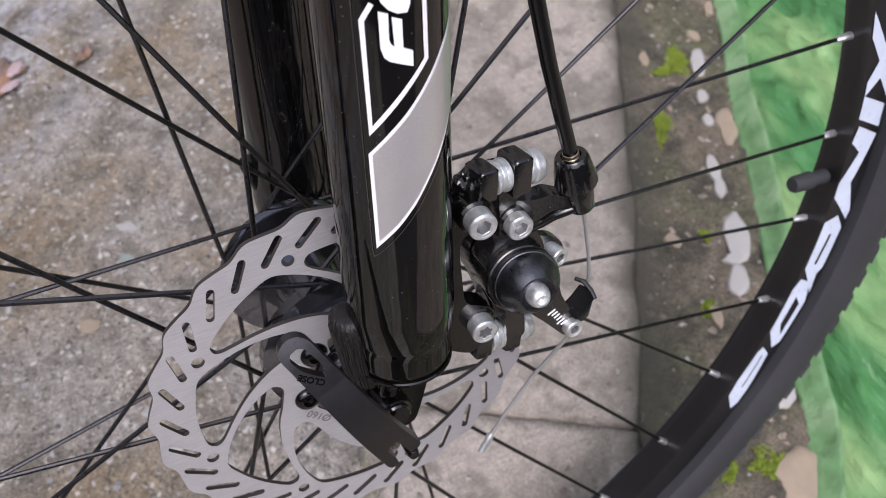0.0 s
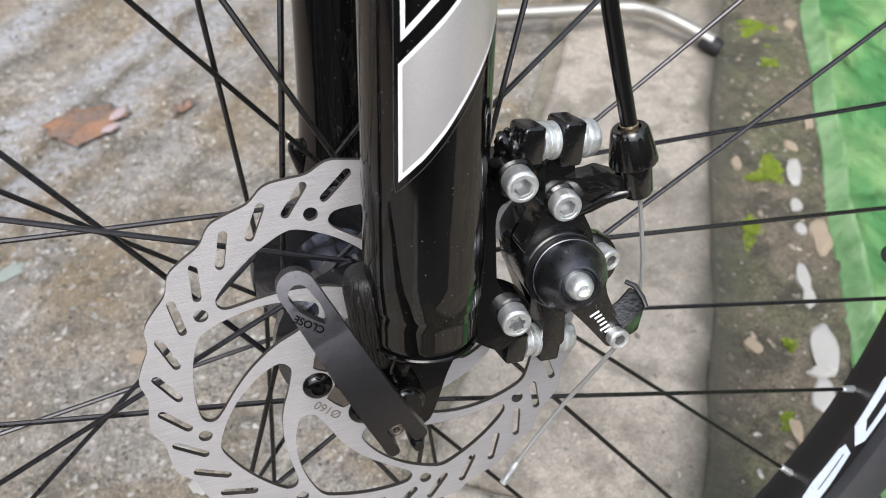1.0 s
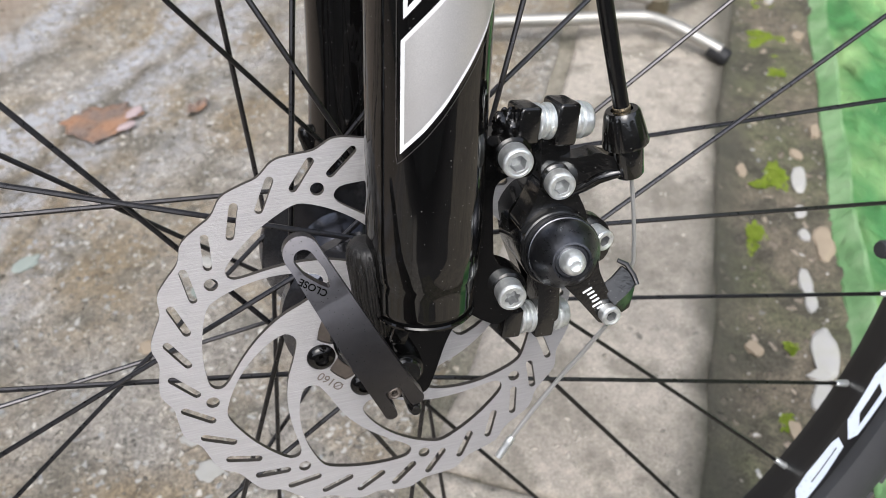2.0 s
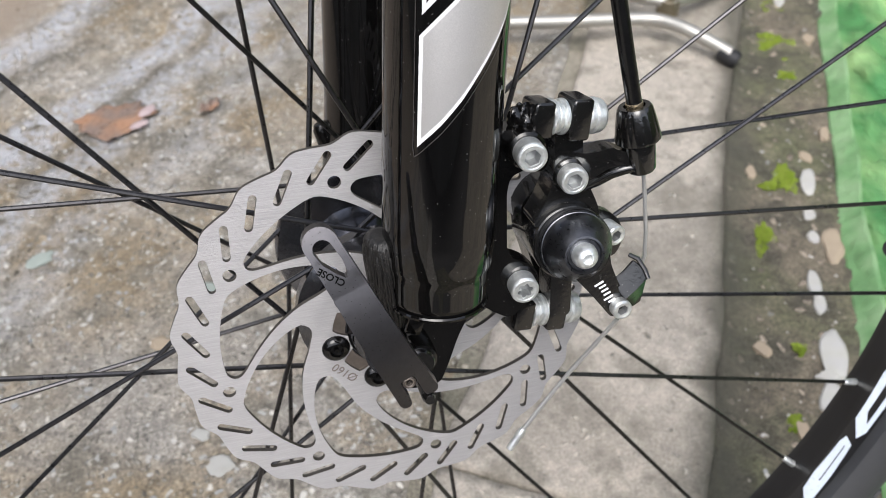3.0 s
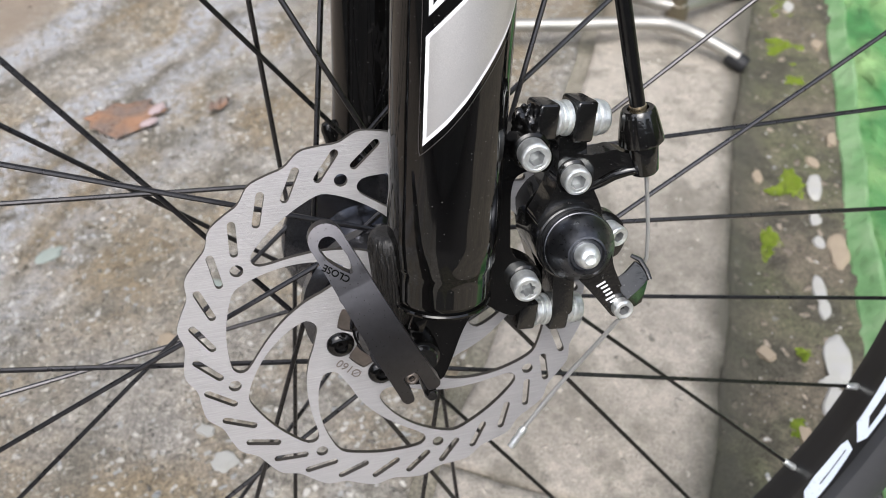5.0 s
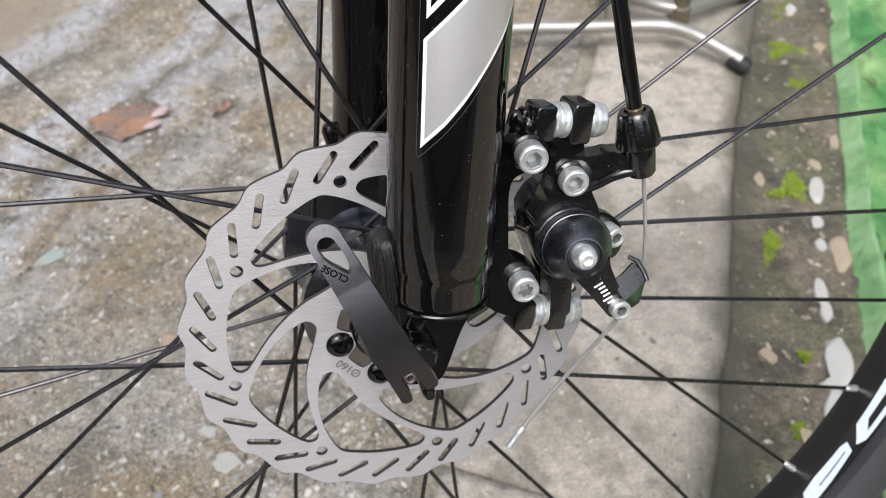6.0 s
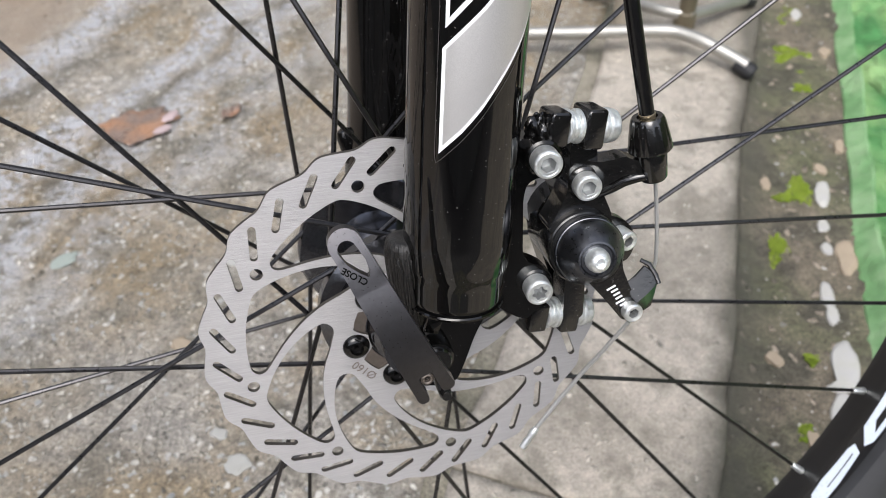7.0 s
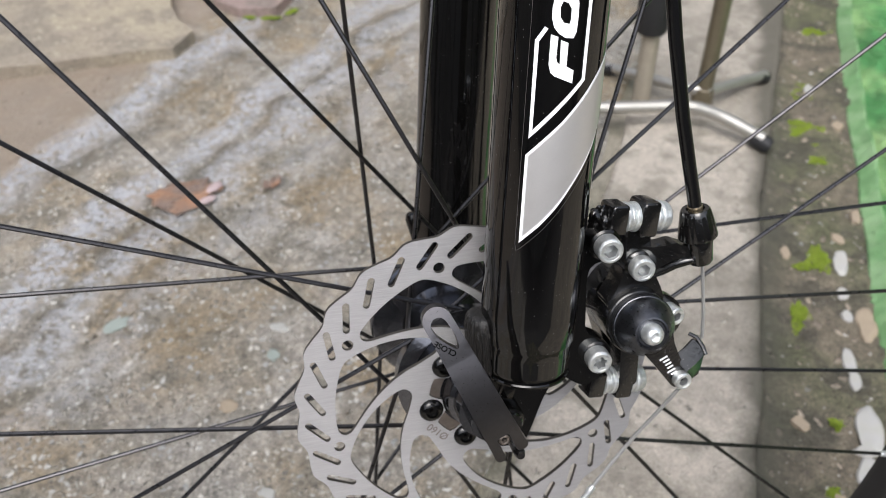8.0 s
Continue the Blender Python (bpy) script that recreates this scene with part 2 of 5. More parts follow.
def socket_bolt(name, at, axis, radius, length, parent, mat=None, socket=0.55, label="", star=False):
    """A cap-head bolt with a hexagon or six-lobed socket; the face lies at the point given, the head runs back along -axis."""
    bm = bmesh.new()
    at = Vector(at)
    d, a, b = frame_of(axis)
    c = radius * 0.16
    n = 48
    rings = []
    for off, r in ((-length, radius), (-c, radius), (-c * 0.25, radius - c * 0.45), (0, radius - c * 1.1), (-0.00003, radius * 0.74), (-0.00015, radius * 0.70)):
        rings.append([at + d * off + r * (math.cos(2 * math.pi * k / n) * a + math.sin(2 * math.pi * k / n) * b) for k in range(n)])
    for drop, widen in ((0.00015, 1.08), (0.0005, 1.0), (length * 0.6, 0.97)):
        ring = []
        for k in range(n):
            ang = 2 * math.pi * k / n
            if star:
                rr = radius * socket * widen * (0.88 + 0.14 * math.cos(6 * (ang - 0.3)))
            else:
                rr = radius * socket * widen * math.cos(math.pi / 6) / math.cos(((ang - 0.3) % (math.pi / 3)) - math.pi / 6)
            ring.append(at - d * drop + rr * (math.cos(ang) * a + math.sin(ang) * b))
        rings.append(ring)
    rows = [[bm.verts.new(p) for p in ring] for ring in rings]
    for i, (r0, r1) in enumerate(zip(rows, rows[1:])):
        for k in range(n):
            f = bm.faces.new((r0[k], r0[(k + 1) % n], r1[(k + 1) % n], r1[k]))
            f.material_index = 1 if i >= 7 else 0
    bm.faces.new(rows[-1]).material_index = 1
    bm.faces.new(rows[0])
    ob = part(name, bm, mat or ZINC, parent, label, 22)
    ob.data.materials.append(SOCKET_SHADE)
    return ob


def lettering(name, text, size, matrix, mat, parent, depth=0.0001, label="", bold=0.0):
    cu = bpy.data.curves.new(name, "FONT")
    cu.body, cu.size, cu.align_x, cu.align_y, cu.extrude, cu.offset = text, size, "CENTER", "CENTER", depth, bold
    tmp = bpy.data.objects.new(name + "_curve", cu)
    me = bpy.data.meshes.new_from_object(tmp)
    bpy.data.objects.remove(tmp)
    me.transform(matrix)
    ob = new(name, me)
    me.materials.clear()
    me.materials.append(mat)
    ob.parent = parent
    if label:
        ob["label"] = label
    return ob


# ---- ground plan: lines that run along (0.545, 0.838) ----
ALONG, ACROSS = Vector((0.545, 0.838, 0)), Vector((0.838, -0.545, 0))


def spot(s, a, z=0.0):
    """A point s metres across the yard's lines and a metres along them."""
    return ACROSS * s + ALONG * a + Vector((0, 0, z))


def relief(x, y, scale, seed=0.0):
    return noise.fractal(Vector((x * scale, y * scale, seed)), 1.0, 2.0, 4)


def sheet(name, s0, s1, a0, a1, step, height, mat, label, edge0=None, edge1=None, skirt=0.05):
    """A paved strip with uneven relief and ragged long edges, as one solid piece."""
    ns, na = max(2, int((s1 - s0) / step)), max(2, int((a1 - a0) / step))
    verts, faces = [], []
    for j in range(na + 1):
        a = a0 + (a1 - a0) * j / na
        e0 = s0 + (edge0(a) if edge0 else 0)
        e1 = s1 + (edge1(a) if edge1 else 0)
        for i in range(ns + 1):
            s = e0 + (e1 - e0) * i / ns
            p = spot(s, a)
            verts.append((p.x, p.y, height(s - e0, e1 - s, p.x, p.y)))
    for j in range(na):
        for i in range(ns):
            k = j * (ns + 1) + i
            faces.append((k, k + 1, k + ns + 2, k + ns + 1))
    border = [i for i in range(ns + 1)] + [j * (ns + 1) + ns for j in range(1, na + 1)] + [na * (ns + 1) + i for i in range(ns - 1, -1, -1)] + [j * (ns + 1) for j in range(na - 1, 0, -1)]
    base = len(verts)
    for k in border:
        verts.append((verts[k][0], verts[k][1], -skirt))
    for i in range(len(border)):
        j = (i + 1) % len(border)
        faces.append((border[i], base + i, base + j, border[j]))
    me = bpy.data.meshes.new(name)
    me.from_pydata(verts, [], faces)
    me.polygons.foreach_set("use_smooth", [True] * len(me.polygons))
    me.materials.append(mat)
    ob = new(name, me)
    return tagged(ob, label, "ground", kind="structure")


# ---- the bicycle: front wheel, fork and brake; x to its rear, y to its far side, z along the fork ----
bicycle = new("bicycle")
bicycle.matrix_world = pose(0, 0, 0.33, -16.04, 4.0, 0)
tagged(bicycle, "black bicycle with steel front disc brake, standing on concrete", "bicycle")
LEG_Y, LEG_R = 0.062, 0.0187


def leg_x(z):
    return 0.0098 + 0.053 * z


def on_leg(phi, z, lift=0.0002):
    """A point on the near fork leg: phi degrees from the front of the surface towards the rear."""
    r = LEG_R + lift
    return Vector((leg_x(z) + r * math.sin(radians(phi)), -LEG_Y - r * math.cos(radians(phi)), z))


# fork legs
LEG_AXIS = Vector((0.053, 0, 1)).normalized()
bm = bmesh.new()
lathe(bm, [(0.000, 0), (0.000, 0.0160), (0.0010, 0.0168), (0.003, 0.0170), (0.010, 0.0173), (0.0135, 0.0178), (0.015, 0.0183), (0.026, LEG_R), (0.24, LEG_R), (0.243, 0.0195), (0.262, 0.0195), (0.266, 0.017), (0.266, 0)],
      (leg_x(0.028), -LEG_Y, 0.028), LEG_AXIS, 64)
fork_near = part("fork_leg", bm, FORKPAINT, bicycle, "glossy black lower fork leg with silver and white print")
bm = bmesh.new()
lathe(bm, [(-0.0010, 0.0140), (-0.0012, 0.0170), (-0.0008, 0.0175), (0.0000, 0.0176), (0.0006, 0.0172), (0.0006, 0.0140)], (leg_x(0.028), -LEG_Y, 0.028), LEG_AXIS, 64, close=True)
part("leg_lip", bm, GLOSS, fork_near)
bm = bmesh.new()
lathe(bm, [(0.000, 0), (0.000, 0.012), (0.003, 0.0165), (0.012, 0.0195), (0.028, 0.0205), (0.044, 0.0195), (0.060, LEG_R), (0.24, LEG_R), (0.243, 0.0195), (0.262, 0.0195), (0.266, 0.017), (0.266, 0)],
      (leg_x(0.0) + 0.0010, LEG_Y, 0.0), LEG_AXIS, 48)
fork_far = part("fork_leg", bm, FORKPAINT, bicycle, "glossy black lower fork leg")
for side, z in ((-1, 0.044), (1, 0.03)):
    bm = bmesh.new()
    x = leg_x(z) + 0.0010 + side * 0.0195
    lathe(bm, [(-0.009, 0), (-0.009, 0.004), (0.004, 0.0042), (0.0065, 0.003), (0.0078, 0)], (x, LEG_Y - 0.002, z), (0.25 * side, 0, 1), 20)
    part("boss", bm, GLOSS, fork_far)

# stanchions above the legs
for y in (-LEG_Y, LEG_Y):
    bm = bmesh.new()
    tube(bm, [(leg_x(0.28), y, 0.28), (leg_x(0.45), y, 0.45)], 0.014, 32)
    part("stanchion", bm, STEEL, bicycle, "bright steel fork stanchion")

# near dropout: lug, grip ridges
bm = bmesh.new()
outline = round_loop([(-0.0065, 0.038), (0.027, 0.036), (0.0265, 0.027), (0.0185, 0.012), (0.0145, 0.0), (0.0115, -0.0075), (0.006, -0.0085), (-0.004, -0.007), (-0.0085, 0.0), (-0.0085, 0.02)], 0.004)
plate(bm, outline, [], lambda u, v, w: Vector((u, -0.0645 + w, v)), 0.012)
bmesh.ops.bevel(bm, geom=[e for e in bm.edges if len(e.link_faces) == 2 and e.calc_face_angle(0) > 1.0], offset=0.0012, segments=2, affect="EDGES", clamp_overlap=True)
dropout = part("dropout", bm, GLOSS, fork_near)
LUG = [(0.0528, 0.0036), (0.0522, 0.0060), (0.0505, 0.0073), (0.0480, 0.0077), (0.0420, 0.0078), (0.0320, 0.0080), (0.0240, 0.0076), (0.0190, 0.0055)]


def lug_at(z, turn, out=0.0):
    """A point on the lug beside the leg: turn in degrees about its axis."""
    r = float(np.interp(z, [h for h, _ in LUG][::-1], [q for _, q in LUG][::-1])) + out
    return Vector((-0.0045 - 0.10 * (z - 0.036) + 0.85 * r * math.cos(radians(turn)), -0.0595 + 1.05 * r * math.sin(radians(turn)), z))


bm = bmesh.new()
rng = random.Random(4)
LUG_ROWS = [0.0528, 0.0526, 0.0522, 0.0515] + [0.0505 - 0.0009 * i for i in range(35)] + [0.0190]
rows = [[bm.verts.new(lug_at(z, 3 * k, 0.0 if i < 2 else 0.00055 * noise.noise(Vector((math.cos(radians(3 * k)) * 9, math.sin(radians(3 * k)) * 9, z * 45))) + 0.00030 * noise.noise(Vector((math.cos(radians(3 * k)) * 26, math.sin(radians(3 * k)) * 26, z * 130))))) for k in range(120)] for i, z in enumerate(LUG_ROWS)]
for lower, upper in zip(rows, rows[1:]):
    for k in range(120):
        bm.faces.new((lower[k], lower[(k + 1) % 120], upper[(k + 1) % 120], upper[k]))
bm.faces.new(rows[0])
bm.faces.new(rows[-1])
part("lug", bm, LUGBLACK, fork_near, smooth=60)
for k in range(20):
    turn, w = 160 + 8.0 * k + rng.uniform(-2, 2), rng.uniform(0.00030, 0.0006)
    bm = bmesh.new()
    tube(bm, [lug_at(z, turn + rng.uniform(-3, 3), rng.uniform(-0.0001, 0.0003)) for z in (0.0506 + rng.uniform(-0.004, 0.001), 0.0470, 0.0435, 0.0400, 0.0360, 0.0320, 0.0280, 0.0240, 0.0205)], [w * 0.5] + [w * rng.uniform(0.8, 1.4) for _ in range(7)] + [w * 0.5], 8)
    part("ridge", bm, LUGBLACK, fork_near)
bm = bmesh.new()
bevelled_box(bm, (0.0055, 0.004, 0.006), Matrix.Translation((0.0005, -0.0725, 0.0245)) @ Matrix.Rotation(radians(20), 4, "Y"), 0.0008)
part("stop_tab", bm, GLOSS, fork_near)


def leg_patch(name, phi0, phi1, low, up, mat, lift, label=""):
    bm = bmesh.new()
    cols, rows, grid = 26, 10, []
    for i in range(cols + 1):
        phi = phi0 + (phi1 - phi0) * i / cols
        a, b = low(phi), up(phi)
        grid.append([bm.verts.new(on_leg(phi, a + (b - a) * j / rows, lift)) for j in range(rows + 1)])
    for i in range(cols):
        for j in range(rows):
            bm.faces.new((grid[i][j], grid[i + 1][j], grid[i + 1][j + 1], grid[i][j + 1]))
    return part(name, bm, mat, fork_near, label)


def leg_ribbon(name, pts, width, mat, lift=0.0003, closed=False):
    """A printed line on the leg through (phi, z) points, with mitred corners."""
    k = LEG_R * math.pi / 180
    fine = []
    src = pts + ([pts[0]] if closed else [])
    for (p0, z0), (p1, z1) in zip(src, src[1:]):
        n = max(1, int(abs(p1 - p0) / 5))
        fine += [Vector((p0 + (p1 - p0) * i / n, (z0 + (z1 - z0) * i / n))) for i in range(n)]
    if not closed:
        fine.append(Vector(pts[-1]))
    flat = [Vector((p.x * k, p.y)) for p in fine]
    n, sides = len(flat), []
    for i in range(n):
        a = flat[i - 1] if (closed or i) else flat[i]
        b = flat[(i + 1) % n] if (closed or i < n - 1) else flat[i]
        d0 = (flat[i] - a).normalized() if (flat[i] - a).length > 1e-9 else (b - flat[i]).normalized()
        d1 = (b - flat[i]).normalized() if (b - flat[i]).length > 1e-9 else d0
        d = (d0 + d1).normalized()
        stretch = 1 / max(0.45, d.dot(d0))
        sides.append((Vector((-d.y, d.x)) * width / 2 * stretch))
    bm = bmesh.new()
    left = [bm.verts.new(on_leg((f + s).x / k, (f + s).y, lift)) for f, s in zip(flat, sides)]
    right = [bm.verts.new(on_leg((f - s).x / k, (f - s).y, lift)) for f, s in zip(flat, sides)]
    for i in range(n if closed else n - 1):
        j = (i + 1) % n
        bm.faces.new((left[i], left[j], right[j], right[i]))
    return part(name, bm, mat, fork_near)


def low_edge(phi):
    return float(np.interp(phi, [-39, -17, 0, 14, 30, 45, 60, 75], [0.0880, 0.0952, 0.1020, 0.1085, 0.1155, 0.1220, 0.1300, 0.1420]))


def top_edge(phi):
    return float(np.interp(phi, [-39, -3.5, 35, 55, 75], [0.1203, 0.1320, 0.1462, 0.1520, 0.1570]))


leg_ribbon("film_edge", [(-43, 0.1900), (-43, 0.0875), (-41.5, 0.0850)] + [(p, low_edge(p) - 0.0026) for p in range(-37, 72, 6)], 0.00022, FILM, 0.0002)
leg_patch("print_border", -39, 72, low_edge, top_edge, WHITE, 0.00012, "white printed border")
leg_patch("print_panel", -35.4, 70.4, lambda p: low_edge(p) + 0.0016, lambda p: top_edge(p) - 0.0014, SILVERPRINT, 0.00025, "warm silver printed panel")
leg_ribbon("print_outline", [(15.5, 0.222), (15.5, 0.1455), (-35, 0.1275), (-35.5, 0.1585), (-27, 0.1627)], 0.0014, WHITE)


def leg_shape(name, outer, holes=()):
    """A solid printed shape on the leg, by (phi, z) outlines."""
    def dense(lp):
        return [(p[0] + (q[0] - p[0]) * i / 3, p[1] + (q[1] - p[1]) * i / 3) for p, q in zip(lp, lp[1:] + lp[:1]) for i in range(3)]

    bm = bmesh.new()
    plate(bm, dense(outer), [dense(h) for h in holes], lambda u, v, w: on_leg(u, v, 0.0003 + w), 0.0001)
    return part(name, bm, WHITE, fork_near)


leg_shape("print_mark", [(-22.5, 0.1606), (-15.0, 0.1598), (-15.4, 0.1532), (-14.2, 0.1518), (-11.6, 0.1510), (-12.4, 0.1588), (-4.6, 0.1578), (-4.6, 0.1503), (3.2, 0.1489), (3.0, 0.1446), (-16.0, 0.1472), (-20.0, 0.1484), (-22.4, 0.1510)])
leg_shape("print_mark", [(-23.0, 0.1688), (-22.6, 0.1655), (-20.0, 0.1628), (-15.0, 0.1608), (-8.0, 0.1594), (0.0, 0.1592), (2.6, 0.1612), (3.2, 0.1655), (2.8, 0.1700), (0.6, 0.1728), (-5.0, 0.1744), (-15.0, 0.1752), (-21.0, 0.1730)],
          [[(-15.2, 0.1690), (-14.6, 0.1660), (-11.0, 0.1642), (-5.4, 0.1638), (-4.4, 0.1652), (-4.6, 0.1684), (-8.0, 0.1702), (-13.0, 0.1708)]])
leg_shape("print_mark", [(-22.5, 0.1782), (2.0, 0.1762), (2.4, 0.1880), (-6.0, 0.1886), (-6.0, 0.1816), (-22.5, 0.1830)])
leg_shape("print_mark", [(-22.5, 0.1912), (2.0, 0.1896), (2.0, 0.1936), (-22.5, 0.1952)])

# ---- rotor ----
outer = [polar(0.0790 + 0.00105 * math.cos(radians(24 * (th - 111))) + 0.00018 * math.sin(radians(48 * (th - 111))), th) for th in np.arange(0, 360, 1.25)]
holes = []
for k in range(32):
    a, b = Vector(polar(0.0683, 99.95 + 11.25 * k)), Vector(polar(0.0748, 92.9 + 11.25 * k))
    d = (b - a).normalized()
    q, w = Vector((-d.y, d.x)), 0.00145
    holes.append([tuple(a + w * (math.cos(t) * -q - math.sin(t) * d)) for t in np.linspace(0, math.pi, 6)] + [tuple(b + w * (math.cos(t) * q + math.sin(t) * d)) for t in np.linspace(0, math.pi, 6)])
for k in range(8):
    c = Vector(polar(0.0645, 105 + 45 * k))
    holes.append([tuple(c + Vector(polar(0.0024, t))) for t in range(0, 360, 24)])
    turn = 45 * k
    trail = [polar(0.001 * r, 167.6 + (r - 35) * 1.23 + turn) for r in (38, 42, 46, 50, 54, 58)]
    ring = [polar(0.0617, 200.6 + turn)] + [polar(0.0630, t + turn) for t in (204, 209, 214, 219, 224, 229)] + [polar(0.0628, 233.4 + turn), polar(0.0607, 235.7 + turn), polar(0.058, 235.5 + turn)]
    lead = [polar(0.001 * r, 234 - 1.15 * (56 - r) - 0.03 * (56 - r) ** 2 + turn) for r in (55, 51, 47, 43, 39, 35.5, 32.5)]
    apex = [polar(0.0303, 180 + turn), polar(0.0298, 174 + turn), polar(0.0311, 169.4 + turn), polar(0.0343, 167.6 + turn)]
    holes.append(smooth_loop([Vector(p) for p in trail + ring + lead + apex], 2))


def bore(th):
    near = min(abs((th - 194 - 60 * k + 180) % 360 - 180) for k in range(6))
    return 0.0222 - 0.0058 * max(0.0, min(1.0, (19 - near) / 8))


holes.append([polar(bore(th), th) for th in np.arange(0, 360, 3)])
bm = bmesh.new()
plate(bm, outer, holes, lambda u, v, w: Vector((u, -0.035 + w, v)), 0.0019)
rotor = part("brake_rotor", bm, STEEL, bicycle, "brushed stainless disc rotor with wavy rim and slots", 30)
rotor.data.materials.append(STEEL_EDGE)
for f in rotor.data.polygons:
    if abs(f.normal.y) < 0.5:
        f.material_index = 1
for k in range(6):
    x, z = polar(0.022, 194 + 60 * k)
    bm = bmesh.new()
    lathe(bm, [(0, 0.0054), (0.0006, 0.0054), (0.0016, 0.0048), (0.0024, 0.0036), (0.0026, 0.0026), (0.0012, 0.0024), (0.0012, 0)], (x, -0.035, z), (0, -1, 0), 24)
    tube(bm, [(x, -0.0358, z), (x, -0.0372, z)], 0.0009, 6)
    part("rotor_bolt", bm, GLOSS, rotor, "black button-head bolt")
tx = Matrix.Translation((-0.0187, -0.0352, -0.0172)) @ Matrix(((math.cos(radians(137)), -math.sin(radians(137)), 0, 0), (0, 0, -1, 0), (math.sin(radians(137)), math.cos(radians(137)), 0, 0), (0, 0, 0, 1)))
lettering("size_mark", "Ø160", 0.0050, tx, INK, rotor, 0.00005, "etched size mark")

# ---- hub and spokes ----
bm = bmesh.new()
lathe(bm, [(-0.058, 0), (-0.058, 0.0095), (-0.050, 0.0095), (-0.050, 0.0128), (-0.0405, 0.0128), (-0.0395, 0.0148), (-0.036, 0.0155), (-0.033, 0.0165), (-0.0329, 0.0272), (-0.0225, 0.0275), (-0.0200, 0.0335), (-0.0145, 0.0335), (-0.012, 0.019),
           (-0.006, 0.0165), (0.026, 0.0165), (0.0335, 0.020), (0.0365, 0.0345), (0.038, 0.0355), (0.0415, 0.0355), (0.0425, 0.0345), (0.044, 0.015), (0.050, 0.0125), (0.058, 0.0095), (0.058, 0)], (0, 0, 0), (0, 1, 0), 64)
hub = part("hub", bm, HUBBLACK, bicycle, "glossy black disc-brake hub")
bm = bmesh.new()
lathe(bm, [(-0.0338, 0.0172), (-0.0338, 0.0262), (-0.0331, 0.0268), (-0.0328, 0.0262), (-0.0328, 0.0172)], (0, 0, 0), (0, 1, 0), 48, close=True)
part("hub_face", bm, DULLSTEEL, hub, "dull bare steel hub face")
SPOKE_SETS = {0: (-0.0166, 0.0304, 69.4), 1: (0.0402, 0.0315, 62.0), 2: (-0.0166, 0.0304, -81.0), 3: (0.0402, 0.0315, -64.2)}
RIM_Y = 0.0025
RIM_OBJ = []
for k in range(32):
    y, r, turn = SPOKE_SETS[k % 4]
    th = 11.25 * k - 0.75
    hx, hz = polar(r, th + turn)
    rx, rz = polar(0.2795, th)
    lift = 0.0016 if turn > 0 else -0.0016
    a = Vector((hx, y + lift, hz))
    b = Vector((rx, RIM_Y, rz))
    b += (b - Vector((hx, RIM_Y, hz))).normalized() * 0.0163
    bm = bmesh.new()
    head = a + Vector((0, -2.2 * lift, 0))
    tube(bm, [head, a + Vector((0, 0, 0)), a.lerp(b, 0.012), a.lerp(b, 0.06), b], [0.0014, 0.0012, 0.0011, 0.00105, 0.00105], 8)
    part("spoke", bm, SPOKE, hub)
    RIM_OBJ.append((th, a, b))

# ---- rim, nipples, tyre ----
bm = bmesh.new()
lathe(bm, [(-0.0045, 0.2925), (0.0045, 0.2925), (0.0095, 0.2945), (0.0128, 0.3075), (0.0112, 0.3085), (0.0095, 0.3045), (-0.0095, 0.3045), (-0.0112, 0.3085), (-0.0128, 0.3075), (-0.0110, 0.2900)],
      (0, 0, 0), (0, 1, 0), 240, close=True)
rim = part("rim", bm, RIMBLACK, bicycle, "black alloy rim with pale blue-white printed marks", 40)
for th, a, b in RIM_OBJ:
    d = (a - b).normalized()
    bm = bmesh.new()
    tube(bm, [b - d * 0.002, b + d * 0.0045, b + d * 0.0110, b + d * 0.0117], [0.0022, 0.0021, 0.0017, 0.0012], 8)
    part("nipple", bm, ZINC, rim, "silver spoke nipple")
bm = bmesh.new()
sx, sz = polar(1.0, -5.9)
stem = Vector((sx, 0, sz))
lathe(bm, [(0.2905, 0), (0.2905, 0.0042), (0.2850, 0.0040), (0.2810, 0.0034), (0.2800, 0.0044), (0.2795, 0.0050), (0.2680, 0.0047), (0.2665, 0.0040), (0.2660, 0)], (0, -0.001, 0), stem, 24)
part("valve", bm, RUBBER, rim, "black rubber tyre valve with cap")
bm = bmesh.new()
prof = []
for t in range(-128, 129, 8):
    c = 0.0240
    prof.append((c * math.sin(radians(t)), 0.3220 + 0.0240 * math.cos(radians(t))))
prof += [(0.0118 * s, 0.3070) for s in (1, -1)]
lathe(bm, prof, (0, 0, 0), (0, 1, 0), 200, close=True)
tyre = part("tyre", bm, RUBBER, bicycle, "black rubber tyre with plain sidewall and knobbed tread")
bm = bmesh.new()
for k in range(120):
    for row, (ang, half) in enumerate(((-52, 0.0035), (-22, 0.0042), (8, 0.0042), (38, 0.0042), (56, 0.0035))):
        th = 360 / 120 * (k + 0.5 * (row % 2))
        rad = 0.3215 + 0.0242 * math.cos(radians(ang))
        m = Matrix.Rotation(radians(-th), 4, "Y") @ Matrix.Translation((rad, 0.0242 * math.sin(radians(ang)), 0)) @ Matrix.Rotation(radians(ang), 4, "Z")
        bmesh.ops.create_cube(bm, size=1.0, matrix=m @ Matrix.Diagonal((0.0030, half * 2, 0.0105, 1)))
part("tread", bm, RUBBER, tyre)["kind"] = "stuff"


